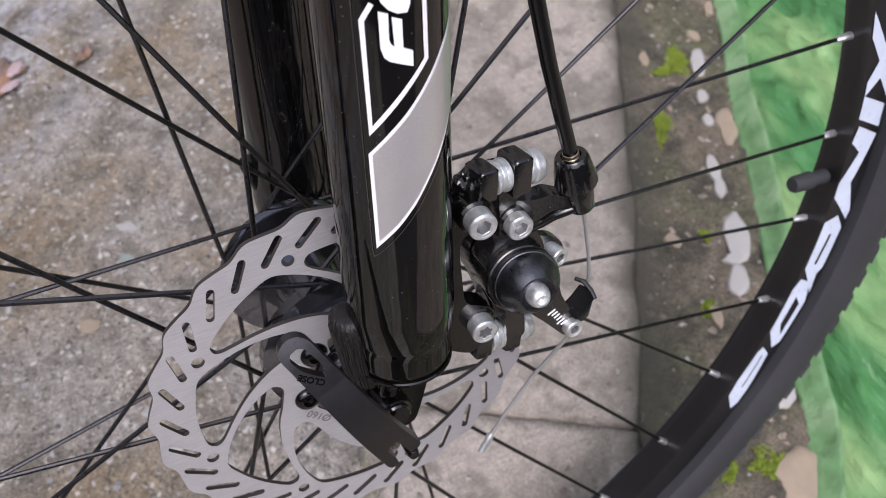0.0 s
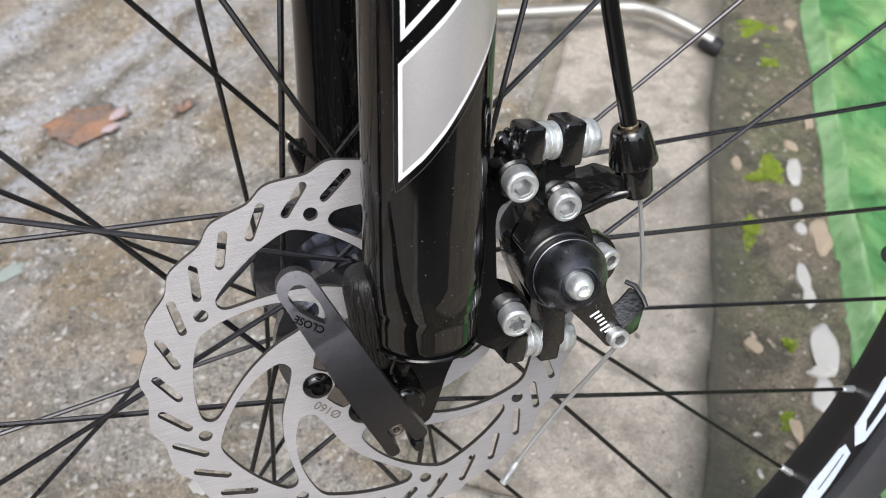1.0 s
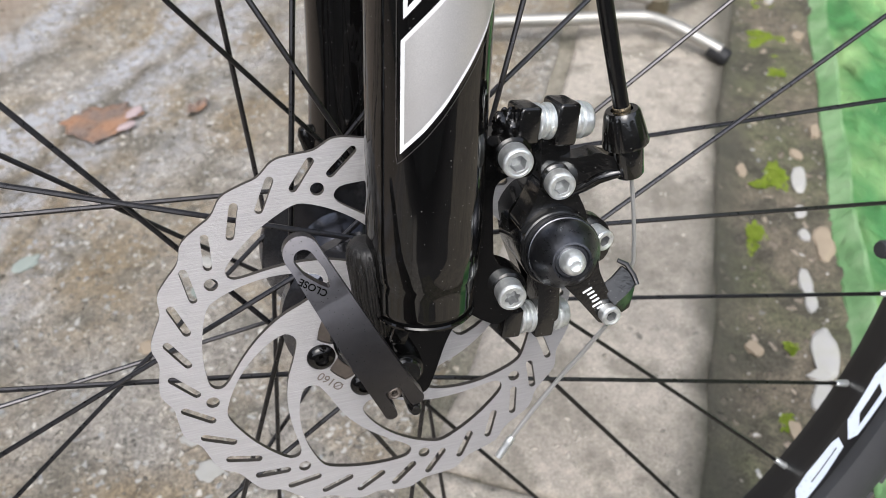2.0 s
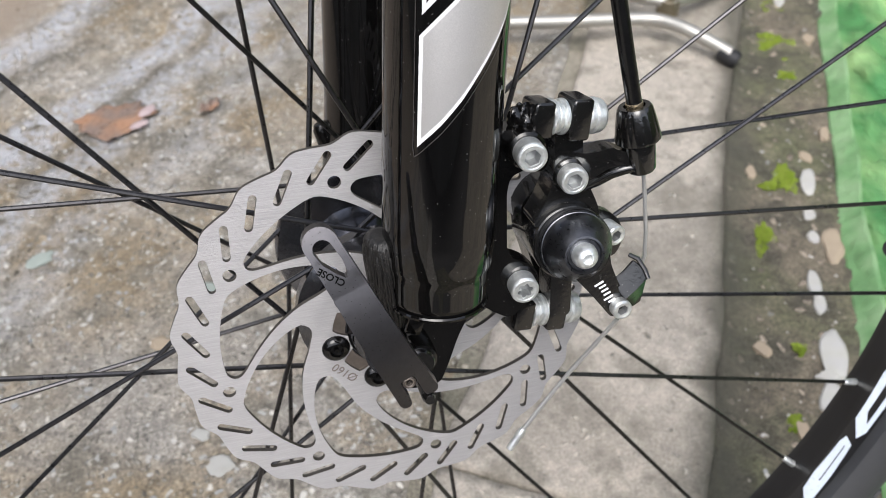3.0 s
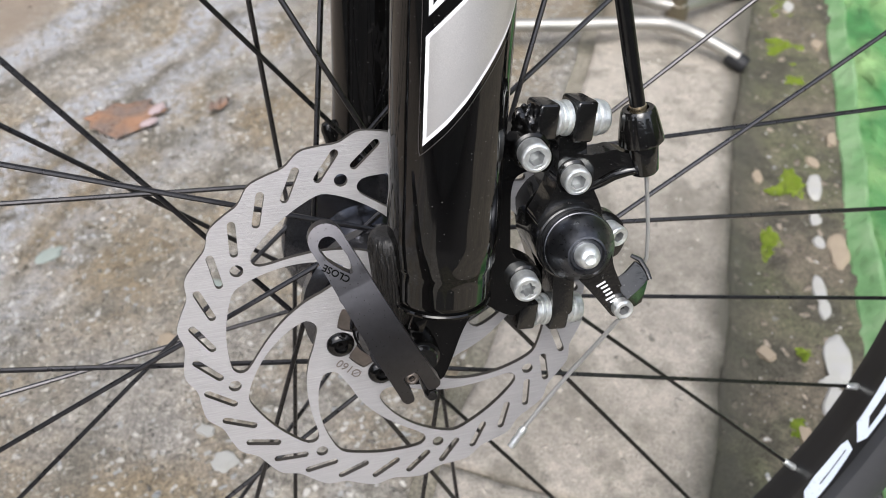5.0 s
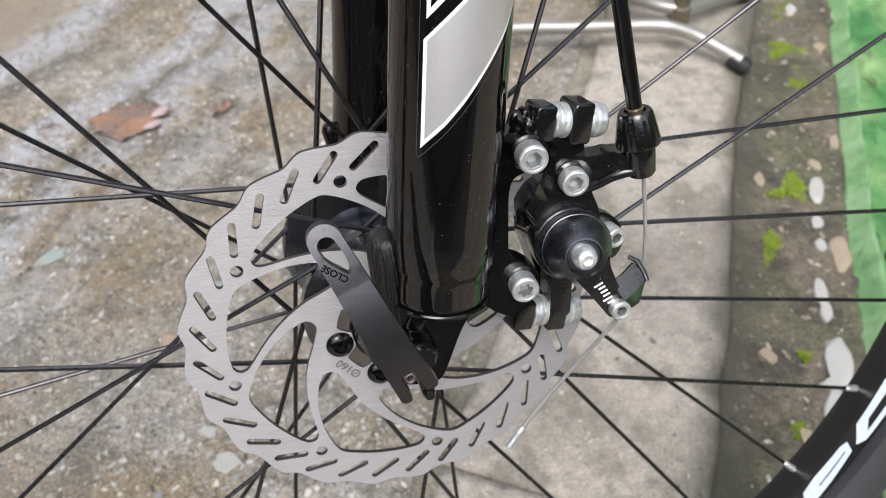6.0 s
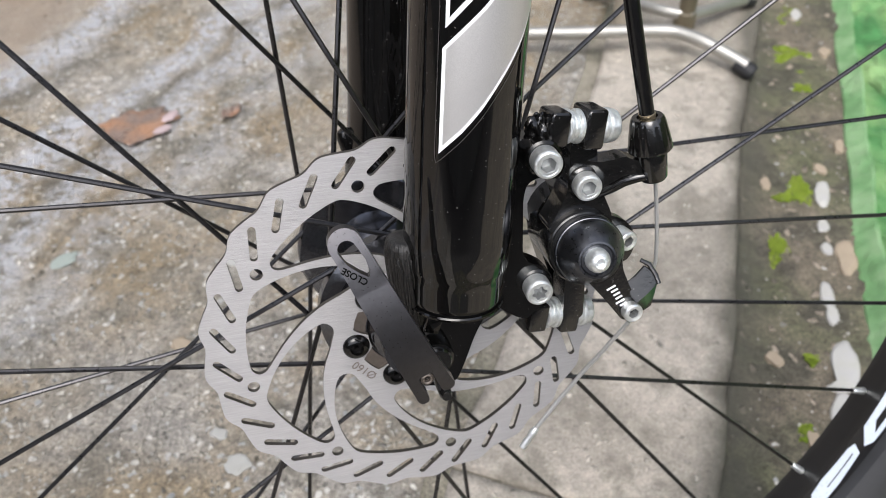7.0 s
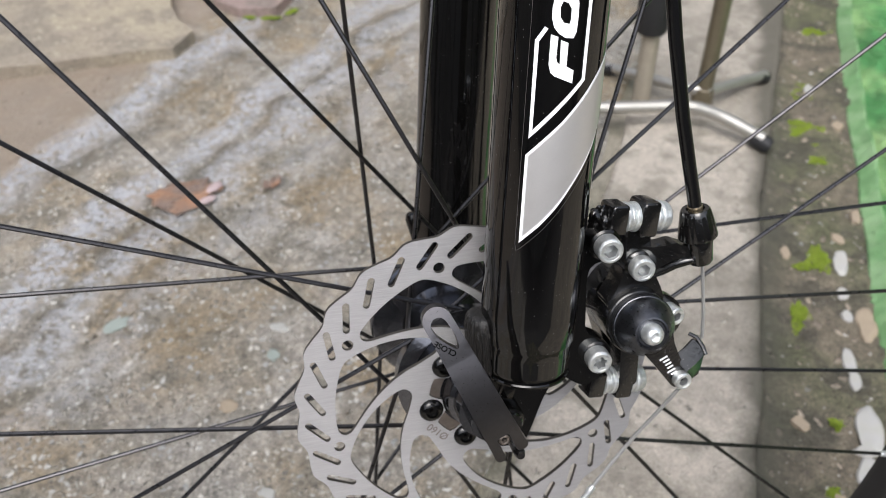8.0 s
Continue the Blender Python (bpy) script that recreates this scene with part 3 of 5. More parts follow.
def rim_mark(loop, hole=None):
    """A printed shape on the near side of the rim, by (degrees, radius)."""
    bm = bmesh.new()

    def place(t, r, w):
        r = 0.2902 + (r - 0.2775) * 0.96
        y = float(np.interp(r, [0.2900, 0.3075], [-0.0110, -0.0128]))
        return Vector((r * math.cos(radians(t)), y - 0.0003 - w, r * math.sin(radians(t))))

    def dense(lp):
        out = []
        for p, q in zip(lp, lp[1:] + lp[:1]):
            n = max(2, int(abs(q[0] - p[0]) / 0.7) + 1)
            out += [(p[0] + (q[0] - p[0]) * i / n, p[1] + (q[1] - p[1]) * i / n) for i in range(n)]
        return out

    plate(bm, dense(loop), [dense(hole)] if hole else [], place, 0.0001)
    part("printed_mark", bm, RIMPRINT, rim, "pale printed mark", 60)


for base in (-37.4, 142.6):
    rim_mark([(base, 0.2900), (base + 1.0, 0.2925), (base + 4.2, 0.2915), (base + 8.4, 0.2885), (base + 9.2, 0.2810), (base + 8.4, 0.2790), (base + 3.8, 0.2785), (base + 1.6, 0.2805)], [(base + 3.2, 0.2868), (base + 8.0, 0.2850), (base + 8.1, 0.2840), (base + 3.2, 0.2856)])
    rim_mark([(base + 9.3, 0.2880), (base + 10.2, 0.2920), (base + 16, 0.2930), (base + 18.6, 0.2880), (base + 19, 0.2800), (base + 17.5, 0.2775), (base + 11.5, 0.2785)],
             [(base + 11.2, 0.2885), (base + 15.6, 0.2890), (base + 16.6, 0.2835), (base + 12.6, 0.2835)])
    rim_mark([(base + 17.2, 0.2925), (base + 19.8, 0.2900), (base + 20.5, 0.2925), (base + 25.8, 0.2925), (base + 27.4, 0.2860), (base + 26.6, 0.2780), (base + 20.4, 0.2790)],
             [(base + 21.0, 0.2862), (base + 25.0, 0.2872), (base + 25.0, 0.2852), (base + 21.0, 0.2842)])
    rim_mark([(base + 26.8, 0.2930), (base + 28.0, 0.2935), (base + 31.5, 0.2862), (base + 34.6, 0.2905), (base + 37.0, 0.2935), (base + 38.5, 0.2800), (base + 36.6, 0.2780), (base + 35.2, 0.2850), (base + 31.6, 0.2775), (base + 29.8, 0.2780)])
    rim_mark([(base + 37.8, 0.2935), (base + 40.4, 0.2935), (base + 42.0, 0.2790), (base + 39.4, 0.2785)])
    rim_mark([(base + 41.2, 0.2935), (base + 43.0, 0.2935), (base + 45.4, 0.2885), (base + 48.4, 0.2955), (base + 50.2, 0.2955), (base + 47.4, 0.2865), (base + 51.4, 0.2785), (base + 48.6, 0.2780), (base + 45.6, 0.2845), (base + 43.6, 0.2790), (base + 42.0, 0.2790), (base + 43.6, 0.2870)])

# ---- quick release ----
PIV, D_U, D_V = Vector((0.0, -0.0885, 0.004)), Vector((-0.394, 0, 0.919)), Vector((0.919, 0, 0.394))


def lever_at(u, v, w):
    bow = -0.0015 * math.sin(max(0.0, min(1.0, u / 0.05)) * math.pi) + 0.0098 * max(0.0, (u - 0.016) / 0.056) ** 2.3
    v = v - 0.0010 - 0.0008 * max(0.0, u / 0.072)
    u = u * (1 - 0.025 * max(0.0, u / 0.072) ** 2)
    return PIV + D_U * u + D_V * v + Vector((0, bow + w * (1 + 0.85 * max(0.0, 1 - u / 0.045)), 0))


tip = [(0.0668 + 0.0054 * math.sin(radians(t)), -0.0012 - 0.0054 * math.cos(radians(t))) for t in range(0, 181, 15)]
right = [(u, 0.0042 + (0.0074 - 0.0042) * (0.0668 - u) / 0.0668) for u in np.linspace(0.062, 0.008, 10)]
left = [(u, -0.0066 + (0.0068 - 0.0066) * (u / 0.06)) for u in np.linspace(0.008, 0.062, 10)]
base = [(0.0048, 0.0074), (0.0034, 0.0067), (0.0028, 0.0056), (0.0028, 0.0038), (0.0034, 0.0028), (0.0046, 0.0024), (0.0128, 0.0024), (0.0134, 0.0018), (0.0134, -0.0020), (0.0128, -0.0026), (0.0046, -0.0026), (0.0030, -0.0030), (0.0022, -0.0038), (0.0022, -0.0052), (0.0028, -0.0061), (0.0044, -0.0067)]
drop = [(0.0652 + 0.0030 * math.sin(radians(t)), -0.0014 - 0.0030 * math.cos(radians(t))) for t in range(0, 181, 20)] + [(0.060, 0.0022), (0.0562, 0.0017), (0.0545, 0.0010), (0.0544, 0.0003), (0.0568, -0.0014), (0.061, -0.0037)]
bm = bmesh.new()
plate(bm, tip + right + base + left, [drop], lambda u, v, w: Vector((u, v, w)), 0.0030)
for u in np.linspace(0.008, 0.071, 30):
    bmesh.ops.bisect_plane(bm, geom=list(bm.verts) + list(bm.edges) + list(bm.faces), plane_co=(u, 0, 0), plane_no=(1, 0, 0))
bmesh.ops.bevel(bm, geom=[e for e in bm.edges if len(e.link_faces) == 2 and e.calc_face_angle(0) > 1.1], offset=0.0009, segments=3, affect="EDGES", clamp_overlap=True)
for v in bm.verts:
    v.co = lever_at(*v.co)
lever = part("quick_release_lever", bm, BROWNBLACK, bicycle, "dark anodised quick-release lever with teardrop hole", 40)
lever.modifiers.new("even_shading", "WEIGHTED_NORMAL").keep_sharp = True
word = lettering("lever_word", "CLOSE", 0.0030, Matrix.Identity(4), INK2, lever, 0.00008, "pressed word", 0.00005)
turn_in = radians(147 - 23.2)
for v in word.data.vertices:
    lx, lz = v.co.x * math.cos(turn_in) - v.co.y * math.sin(turn_in), v.co.x * math.sin(turn_in) + v.co.y * math.cos(turn_in)
    v.co = lever_at(0.0568 + lz, -0.0033 + lx, -0.0002 - v.co.z)
bm = bmesh.new()
tube(bm, [lever_at(0.0100, -0.0050, 0.0030), lever_at(0.0100, 0.0050, 0.0030)], 0.0026, 20)
part("pivot_pin", bm, SATIN, lever)
bm = bmesh.new()
tube(bm, [lever_at(0.0131, -0.0022, 0.0012), lever_at(0.0131, 0.0019, 0.0012)], 0.0006, 10)
part("notch_edge", bm, ZINC, lever, "bare bright metal in the notch")
bm = bmesh.new()
lathe(bm, [(-0.0010, 0.0011), (0.0014, 0.0011), (0.0016, 0.0016), (0.0012, 0.0023), (-0.0010, 0.0023)], lever_at(0.0104, -0.0002, 0.0016), (0, -1, 0), 24, close=True)
part("barrel_nut", bm, DULLSTEEL, lever, "worn steel barrel nut in the notch")
bm = bmesh.new()
lathe(bm, [(-0.0895, 0), (-0.0895, 0.0016), (-0.0880, 0.0022), (-0.078, 0.0022)], (0.001, 0, 0.0055), (0, 1, 0), 16)
part("skewer_end", bm, SATIN, lever)
bm = bmesh.new()
lathe(bm, [(-0.0730, 0), (-0.0730, 0.0048), (-0.0722, 0.0054), (-0.0712, 0.0054), (-0.0710, 0.0064), (-0.0690, 0.0068), (-0.0640, 0.0070), (-0.0640, 0)], (0.0022, 0, 0.0080), (0, 1, 0), 36)
part("cam_housing", bm, SATIN, bicycle, "black quick-release cam housing", 30)
bm = bmesh.new()
lathe(bm, [(0.062, 0.0095), (0.072, 0.0095), (0.078, 0.0088), (0.080, 0.006), (0.080, 0)], (0, 0, 0), (0, 1, 0), 24)
part("skewer_nut", bm, SATIN, bicycle)

# ---- brake mount on the fork ----
bm = bmesh.new()
mount = round_loop([(0.020, 0.0850), (0.0333, 0.0845), (0.0449, 0.0838), (0.0486, 0.0805), (0.0510, 0.0730), (0.0486, 0.0682), (0.0425, 0.0702), (0.0372, 0.0682), (0.0360, 0.0626), (0.0365, 0.0412), (0.0382, 0.0376), (0.0429, 0.0355), (0.0479, 0.0318), (0.0488, 0.0257), (0.0457, 0.0191), (0.0383, 0.0132), (0.032, 0.017), (0.026, 0.022), (0.020, 0.030)], 0.003)
plate(bm, mount, [], lambda u, v, w: Vector((u, -0.0625 + w, v)), 0.009)
bmesh.ops.bevel(bm, geom=[e for e in bm.edges if len(e.link_faces) == 2 and e.calc_face_angle(0) > 1.1], offset=0.0009, segments=2, affect="EDGES", clamp_overlap=True)
brake_mount = part("brake_mount", bm, GLOSS, bicycle, "black brake mounting bracket")
socket_bolt("mount_bolt", (0.0404, -0.0735, 0.0784), (-0.08, -1, -0.02), 0.0050, 0.0080, brake_mount, label="zinc socket-head bolt")
socket_bolt("mount_bolt", (0.0412, -0.0690, 0.0276), (-0.08, -1, -0.02), 0.0050, 0.0078, brake_mount, label="zinc bolt with a six-lobed socket", star=True)

for x, y, z in ((0.0404, -0.0735, 0.0784), (0.0412, -0.0690, 0.0276)):
    bm = bmesh.new()
    lathe(bm, [(0.0060, 0), (0.0060, 0.0055), (0.0066, 0.0063), (0.0130, 0.0066), (0.0130, 0)], (x, y, z), (0.08, 1, 0.02), 32)
    part("boss", bm, GLOSS, brake_mount)

bm = bmesh.new()
bmesh.ops.create_icosphere(bm, subdivisions=4, radius=1.0)
for v in bm.verts:
    v.co *= 1 + 0.40 * noise.noise(v.co * 1.6) + 0.14 * noise.noise(v.co * 4 + Vector((3, 1, 0)))
    v.co = Vector((0.0413 + v.co.x * 0.0036, -0.0590 + v.co.y * 0.0036, 0.0868 + v.co.z * 0.0048))
part("cast_lug", bm, SATIN, brake_mount, "rough black cast lug")
socket_bolt("grub_screw", (0.0396, -0.0545, 0.0112), (-0.25, -1, 0.1), 0.0024, 0.0050, brake_mount, label="small zinc grub screw")

# the two fixing stacks: block, dished washers, caliper ear, bolt head

def stack(origin, axis, size):
    d = Vector(axis).normalized()
    q = d.to_track_quat("X", "Z").to_matrix().to_4x4()
    bm = bmesh.new()
    bevelled_box(bm, (0.0076, size, size * 1.15), Matrix.Translation(Vector(origin) + d * 0.0014) @ q, 0.0016, 3)
    part("mount_block", bm, SATIN, brake_mount)
    for off, r, l in ((0.0060, 0.0060, 0.0020), (0.0080, 0.0054, 0.0022), (0.0100, 0.0060, 0.0020)):
        bm = bmesh.new()
        lathe(bm, [(-l / 2, 0), (-l / 2, r - 0.0006), (-l / 4, r), (l / 4, r), (l / 2, r - 0.0006), (l / 2, 0)], Vector(origin) + d * off, d, 28)
        part("dished_washer", bm, ZINC, brake_mount, "zinc washer")
    for off, r, l in ((0.0198, 0.0058, 0.0024), (0.0219, 0.0062, 0.0020)):
        bm = bmesh.new()
        lathe(bm, [(-l / 2, 0), (-l / 2, r - 0.0006), (-l / 4, r), (l / 4, r), (l / 2, r - 0.0006), (l / 2, 0)], Vector(origin) + d * off, d, 28)
        part("dished_washer", bm, ZINC, brake_mount, "zinc washer")
    socket_bolt("clamp_bolt", Vector(origin) + d * 0.0252, d, 0.0058, 0.0034, brake_mount, label="zinc clamp bolt")
    return Vector(origin) + d * 0.0150, q


top_ear, q_top = stack((0.0455, -0.0600, 0.0868), (1, 0.12, -0.12), 0.0105)
low_ear, q_low = stack((0.0435, -0.0550, 0.0105), (1, 0.12, -0.16), 0.0100)

# ---- caliper ----
CAP_AT, CAP_AXIS = Vector((0.0609, -0.0615, 0.0392)), Vector((-0.06, -1, 0.12)).normalized()
TIP_AT, TIP_AXIS = Vector((0.0622, -0.0615, 0.0385)), Vector((-0.14, -1, 0.165)).normalized()


def soften(bm, offset, segments=3):
    bmesh.ops.bevel(bm, geom=[e for e in bm.edges if len(e.link_faces) == 2 and e.calc_face_angle(0) > 1.0], offset=offset, segments=segments, profile=0.6, affect="EDGES", clamp_overlap=True)
    return bm


bm = bmesh.new()
rear = round_loop([(0.0475, 0.0480), (0.0535, 0.0560), (0.0640, 0.0570), (0.0725, 0.0500), (0.0745, 0.0400), (0.0715, 0.0220), (0.0640, 0.0120), (0.0570, 0.0090), (0.0545, 0.0200), (0.0500, 0.0330)], 0.004)
plate(bm, rear, [], lambda u, v, w: Vector((u, -0.0450 + w, v)), 0.0130)
soften(bm, 0.0028, 4)
lathe(bm, [(-0.0330, 0), (-0.0330, 0.0114), (-0.0300, 0.0129), (-0.0060, 0.0135), (-0.0022, 0.0138), (-0.0008, 0.0137), (-0.0004, 0.0132), (-0.0004, 0.0116), (-0.0020, 0.0114), (-0.0020, 0)], CAP_AT, CAP_AXIS, 64)
caliper = part("brake_caliper", bm, SATIN, bicycle, "black mechanical disc brake caliper with zinc bolts", 35)
bm = bmesh.new()
plate(bm, round_loop([(0.0545, 0.0850), (0.0640, 0.0835), (0.0652, 0.0715), (0.0662, 0.0640), (0.0690, 0.0570), (0.0725, 0.0500), (0.0735, 0.0430), (0.0660, 0.0470), (0.0560, 0.0470), (0.0500, 0.0440), (0.0478, 0.0470), (0.0520, 0.0540), (0.0548, 0.0610), (0.0548, 0.0730)], 0.0035), [], lambda u, v, w: Vector((u, -0.0572 + w, v)), 0.0110)
soften(bm, 0.0030, 4)
part("neck", bm, SATIN, caliper)
bm = bmesh.new()
plate(bm, round_loop([(0.0548, 0.0300), (0.0630, 0.0300), (0.0632, 0.0080), (0.0550, 0.0070)], 0.0025), [], lambda u, v, w: Vector((u, -0.0590 + w, v)), 0.0110)
soften(bm, 0.0022, 3)
part("lower_neck", bm, SATIN, caliper)
for c, q, s in ((top_ear, q_top, 0.0118), (low_ear, q_low, 0.0112)):
    bm = bmesh.new()
    bevelled_box(bm, (0.0080, s, s * 1.2), Matrix.Translation(c) @ q, 0.0018, 3)
    part("ear", bm, SATIN, caliper)
bm = bmesh.new()
lathe(bm, [(-0.0015, 0), (-0.0015, 0.0118), (0.0002, 0.0127), (0.0008, 0.0130), (0.0016, 0.0130), (0.0021, 0.0127), (0.0023, 0.0123), (0.0026, 0.0125), (0.0034, 0.0124), (0.0050, 0.0119), (0.0098, 0.0086), (0.0110, 0.0076), (0.0118, 0.0069), (0.0119, 0.0062), (0.0109, 0.0056), (0.0109, 0.0)], TIP_AT, TIP_AXIS, 64)
cap = part("piston_cap", bm, PISTON, caliper, "black tapered piston cap", 25)
bm = bmesh.new()
lathe(bm, [(0.0100, 0.0045), (0.0118, 0.0045), (0.0136, 0.0042), (0.0152, 0.0034), (0.0160, 0.0024), (0.0161, 0.0019), (0.0145, 0.0016), (0.0145, 0)], TIP_AT, TIP_AXIS, 32)
part("cap_bolt", bm, ZINC, cap, "zinc domed bolt")

# pad plate, body bolt and its boss
bm = bmesh.new()
plate(bm, round_loop([(0.0690, 0.0480), (0.0752, 0.0448), (0.0825, 0.0420), (0.0868, 0.0375), (0.0885, 0.0300), (0.0862, 0.0240), (0.0790, 0.0215), (0.0700, 0.0280)], 0.004), [], lambda u, v, w: Vector((u, -0.0478 + w, v)), 0.0042)
soften(bm, 0.0010, 3)
part("pad_plate", bm, SATIN, caliper)
socket_bolt("body_bolt", (0.0602, -0.0630, 0.0634), (-0.06, -1, -0.04), 0.0050, 0.0062, caliper, label="zinc socket-head bolt")
bm = bmesh.new()
lathe(bm, [(0.0045, 0), (0.0045, 0.0054), (0.0052, 0.0062), (0.0120, 0.0066), (0.0120, 0)], (0.0602, -0.0630, 0.0634), (0.06, 1, 0.04), 32)
part("boss", bm, SATIN, caliper)
socket_bolt("pad_bolt", (0.0822, -0.0545, 0.0352), (0.20, -1, -0.05), 0.0040, 0.0080, caliper, label="zinc adjuster bolt")

# cable stop arm, eye and barrel adjuster
bm = bmesh.new()
plate(bm, round_loop([(0.0600, 0.0720), (0.0652, 0.0716), (0.0690, 0.0728), (0.0720, 0.0746), (0.0745, 0.0738), (0.0795, 0.0728), (0.0802, 0.0662), (0.0765, 0.0662), (0.0728, 0.0640), (0.0692, 0.0605), (0.0655, 0.0580), (0.0600, 0.0620)], 0.0022), [], lambda u, v, w: Vector((u, -0.0672 + 0.62 * max(0.0, 0.0775 - u) + w, v)), 0.0078)
soften(bm, 0.0022, 4)
tube(bm, [(0.0650, -0.0590, 0.0592), (0.0690, -0.0612, 0.0618), (0.0728, -0.0636, 0.0652), (0.0765, -0.0660, 0.0672), (0.0800, -0.0665, 0.0675)], [0.0016, 0.0019, 0.0020, 0.0019, 0.0016], 12)
part("stop_arm", bm, SATIN, caliper)
EYE_AXIS = Vector((-0.20, 0.02, 1)).normalized()
bm = bmesh.new()
lathe(bm, [(0, 0), (0, 0.0043), (0.0010, 0.0050), (0.0095, 0.0056), (0.0108, 0.0053), (0.0108, 0)], (0.0833, -0.0650, 0.0655), EYE_AXIS, 32)
eye = part("stop_eye", bm, SATIN, caliper)
bm = bmesh.new()
BARREL = Vector((0.0811, -0.0648, 0.0766))
lathe(bm, [(0, 0), (0, 0.0073), (0.0003, 0.0076), (0.0009, 0.0077), (0.0055, 0.0070), (0.0100, 0.0062), (0.0115, 0.0058), (0.0122, 0.0052), (0.0122, 0.0036), (0.0098, 0.0034), (0.0098, 0)], BARREL, EYE_AXIS, 96)
d, a, b = frame_of(EYE_AXIS)
for v in bm.verts:
    out = (v.co - BARREL) - EYE_AXIS * (v.co - BARREL).dot(EYE_AXIS)
    if out.length > 0.0060:
        v.co -= out * (0.035 if math.cos(9 * math.atan2(out.dot(b), out.dot(a))) < -0.75 else 0.0)
part("barrel_adjuster", bm, SATIN, caliper, "black knurled barrel adjuster")
bm = bmesh.new()
top = Vector((0.0788, -0.0646, 0.0880))
lathe(bm, [(-0.0025, 0), (-0.0025, 0.0029), (-0.0004, 0.0029), (0.0000, 0.0025), (0.0006, 0.0029), (0.0016, 0.0029), (0.0019, 0.0024), (0.0019, 0)], top, EYE_AXIS, 24)
part("ferrule", bm, BRASS, caliper, "bright brass ferrule")
bm = bmesh.new()
tube(bm, [top + EYE_AXIS * 0.001, (0.0742, -0.0648, 0.1060), (0.0694, -0.0650, 0.1250), (0.0630, -0.0655, 0.1550), (0.0560, -0.066, 0.1950), (0.0470, -0.067, 0.2600), (0.036, -0.068, 0.34), (0.026, -0.068, 0.43)], 0.0026, 18)
part("brake_hose", bm, HOSE, bicycle, "black brake cable housing")

# actuating arm, printed bar, pinch bolt, hook
ARM0, ARM1 = Vector((0.0609, -0.0705, 0.0400)), Vector((0.0768, -0.0705, 0.0152))
d_arm = (ARM1 - ARM0).normalized()
v_arm = d_arm.cross(Vector((0, 1, 0))).normalized()


def arm_at(u, v, w):
    return ARM0 + d_arm * u + v_arm * v + Vector((0, w, 0))


bm = bmesh.new()
plate(bm, round_loop([(0.0560, 0.0352), (0.0592, 0.0300), (0.0655, 0.0225), (0.0738, 0.0118), (0.0775, 0.0118), (0.0805, 0.0150), (0.0778, 0.0215), (0.0752, 0.0268), (0.0722, 0.0335), (0.0712, 0.0390), (0.0640, 0.0420)], 0.0020), [], lambda u, v, w: Vector((u, -0.0705 + w, v)), 0.0072)
soften(bm, 0.0012, 3)
arm = part("brake_arm", bm, SATIN, caliper, "black actuating arm")
for i in range(6):
    u0 = 0.0145 + 0.0019 * i
    u1 = u0 + 0.0008
    bm = bmesh.new()
    hgt = 0.0022 if i in (0, 4) else 0.0013
    plate(bm, [(u0, -0.0008 - hgt), (u1, -0.0008 - hgt), (u1 + 0.0004, -0.0008 + 0.0014), (u0 + 0.0004, -0.0008 + 0.0014)], [], lambda u, v, w: arm_at(u, v, -0.00015 + w), 0.0003)
    part("printed_bar", bm, WHITE, arm)
socket_bolt("pinch_bolt", (0.0766, -0.0740, 0.0160), (0.02, -1, 0.0), 0.0037, 0.0070, arm, label="zinc pinch bolt")
bm = bmesh.new()
fold = [bm.verts.new(v) for v in ((0.0738, -0.0690, 0.0262), (0.0775, -0.0692, 0.0290), (0.0812, -0.0695, 0.0335), (0.0838, -0.0706, 0.0312), (0.0858, -0.0722, 0.0268), (0.0818, -0.0728, 0.0232), (0.0776, -0.0726, 0.0196), (0.0800, -0.0692, 0.0150), (0.0832, -0.0690, 0.0134), (0.0862, -0.0690, 0.0150), (0.0866, -0.0700, 0.0215))]
for loop in ((0, 1, 5, 6), (1, 2, 3, 5), (3, 4, 5), (6, 5, 8, 7), (5, 4, 10, 8), (8, 10, 9)):
    bm.faces.new([fold[k] for k in loop])
bmesh.ops.recalc_face_normals(bm, faces=bm.faces)
bmesh.ops.solidify(bm, geom=list(bm.faces), thickness=0.0013)
bmesh.ops.bevel(bm, geom=[e for e in bm.edges if len(e.link_faces) == 2 and e.calc_face_angle(0) > 1.1], offset=0.0004, segments=2, affect="EDGES", clamp_overlap=True)
tube(bm, [(0.0815, -0.0655, 0.0335), (0.0842, -0.0672, 0.0322), (0.0858, -0.0700, 0.0290), (0.0862, -0.0724, 0.0264)], [0.0008, 0.0010, 0.0010, 0.0008], 10)
part("cable_hook", bm, SATIN, arm)

# inner cable: from the barrel past the hook, through the pinch bolt to its crimped end
bm = bmesh.new()
tube(bm, [(0.0838, -0.0652, 0.0665), (0.0855, -0.0652, 0.0560), (0.0872, -0.0655, 0.0420), (0.0878, -0.0655, 0.0320), (0.0868, -0.0640, 0.0240), (0.0830, -0.0600, 0.0170), (0.0790, -0.0630, 0.0125)], 0.00075, 8)
part("brake_cable", bm, CABLE, bicycle, "bare steel brake cable")
bm = bmesh.new()
tube(bm, [(0.0775, -0.0690, 0.0095), (0.0715, -0.0650, -0.0030), (0.0640, -0.0610, -0.0165), (0.0540, -0.0595, -0.0310), (0.0445, -0.0590, -0.0445)], 0.00085, 8)
tail = part("cable_tail", bm, CABLE, bicycle, "frayed steel cable tail with crimped silver cap")
bm = bmesh.new()
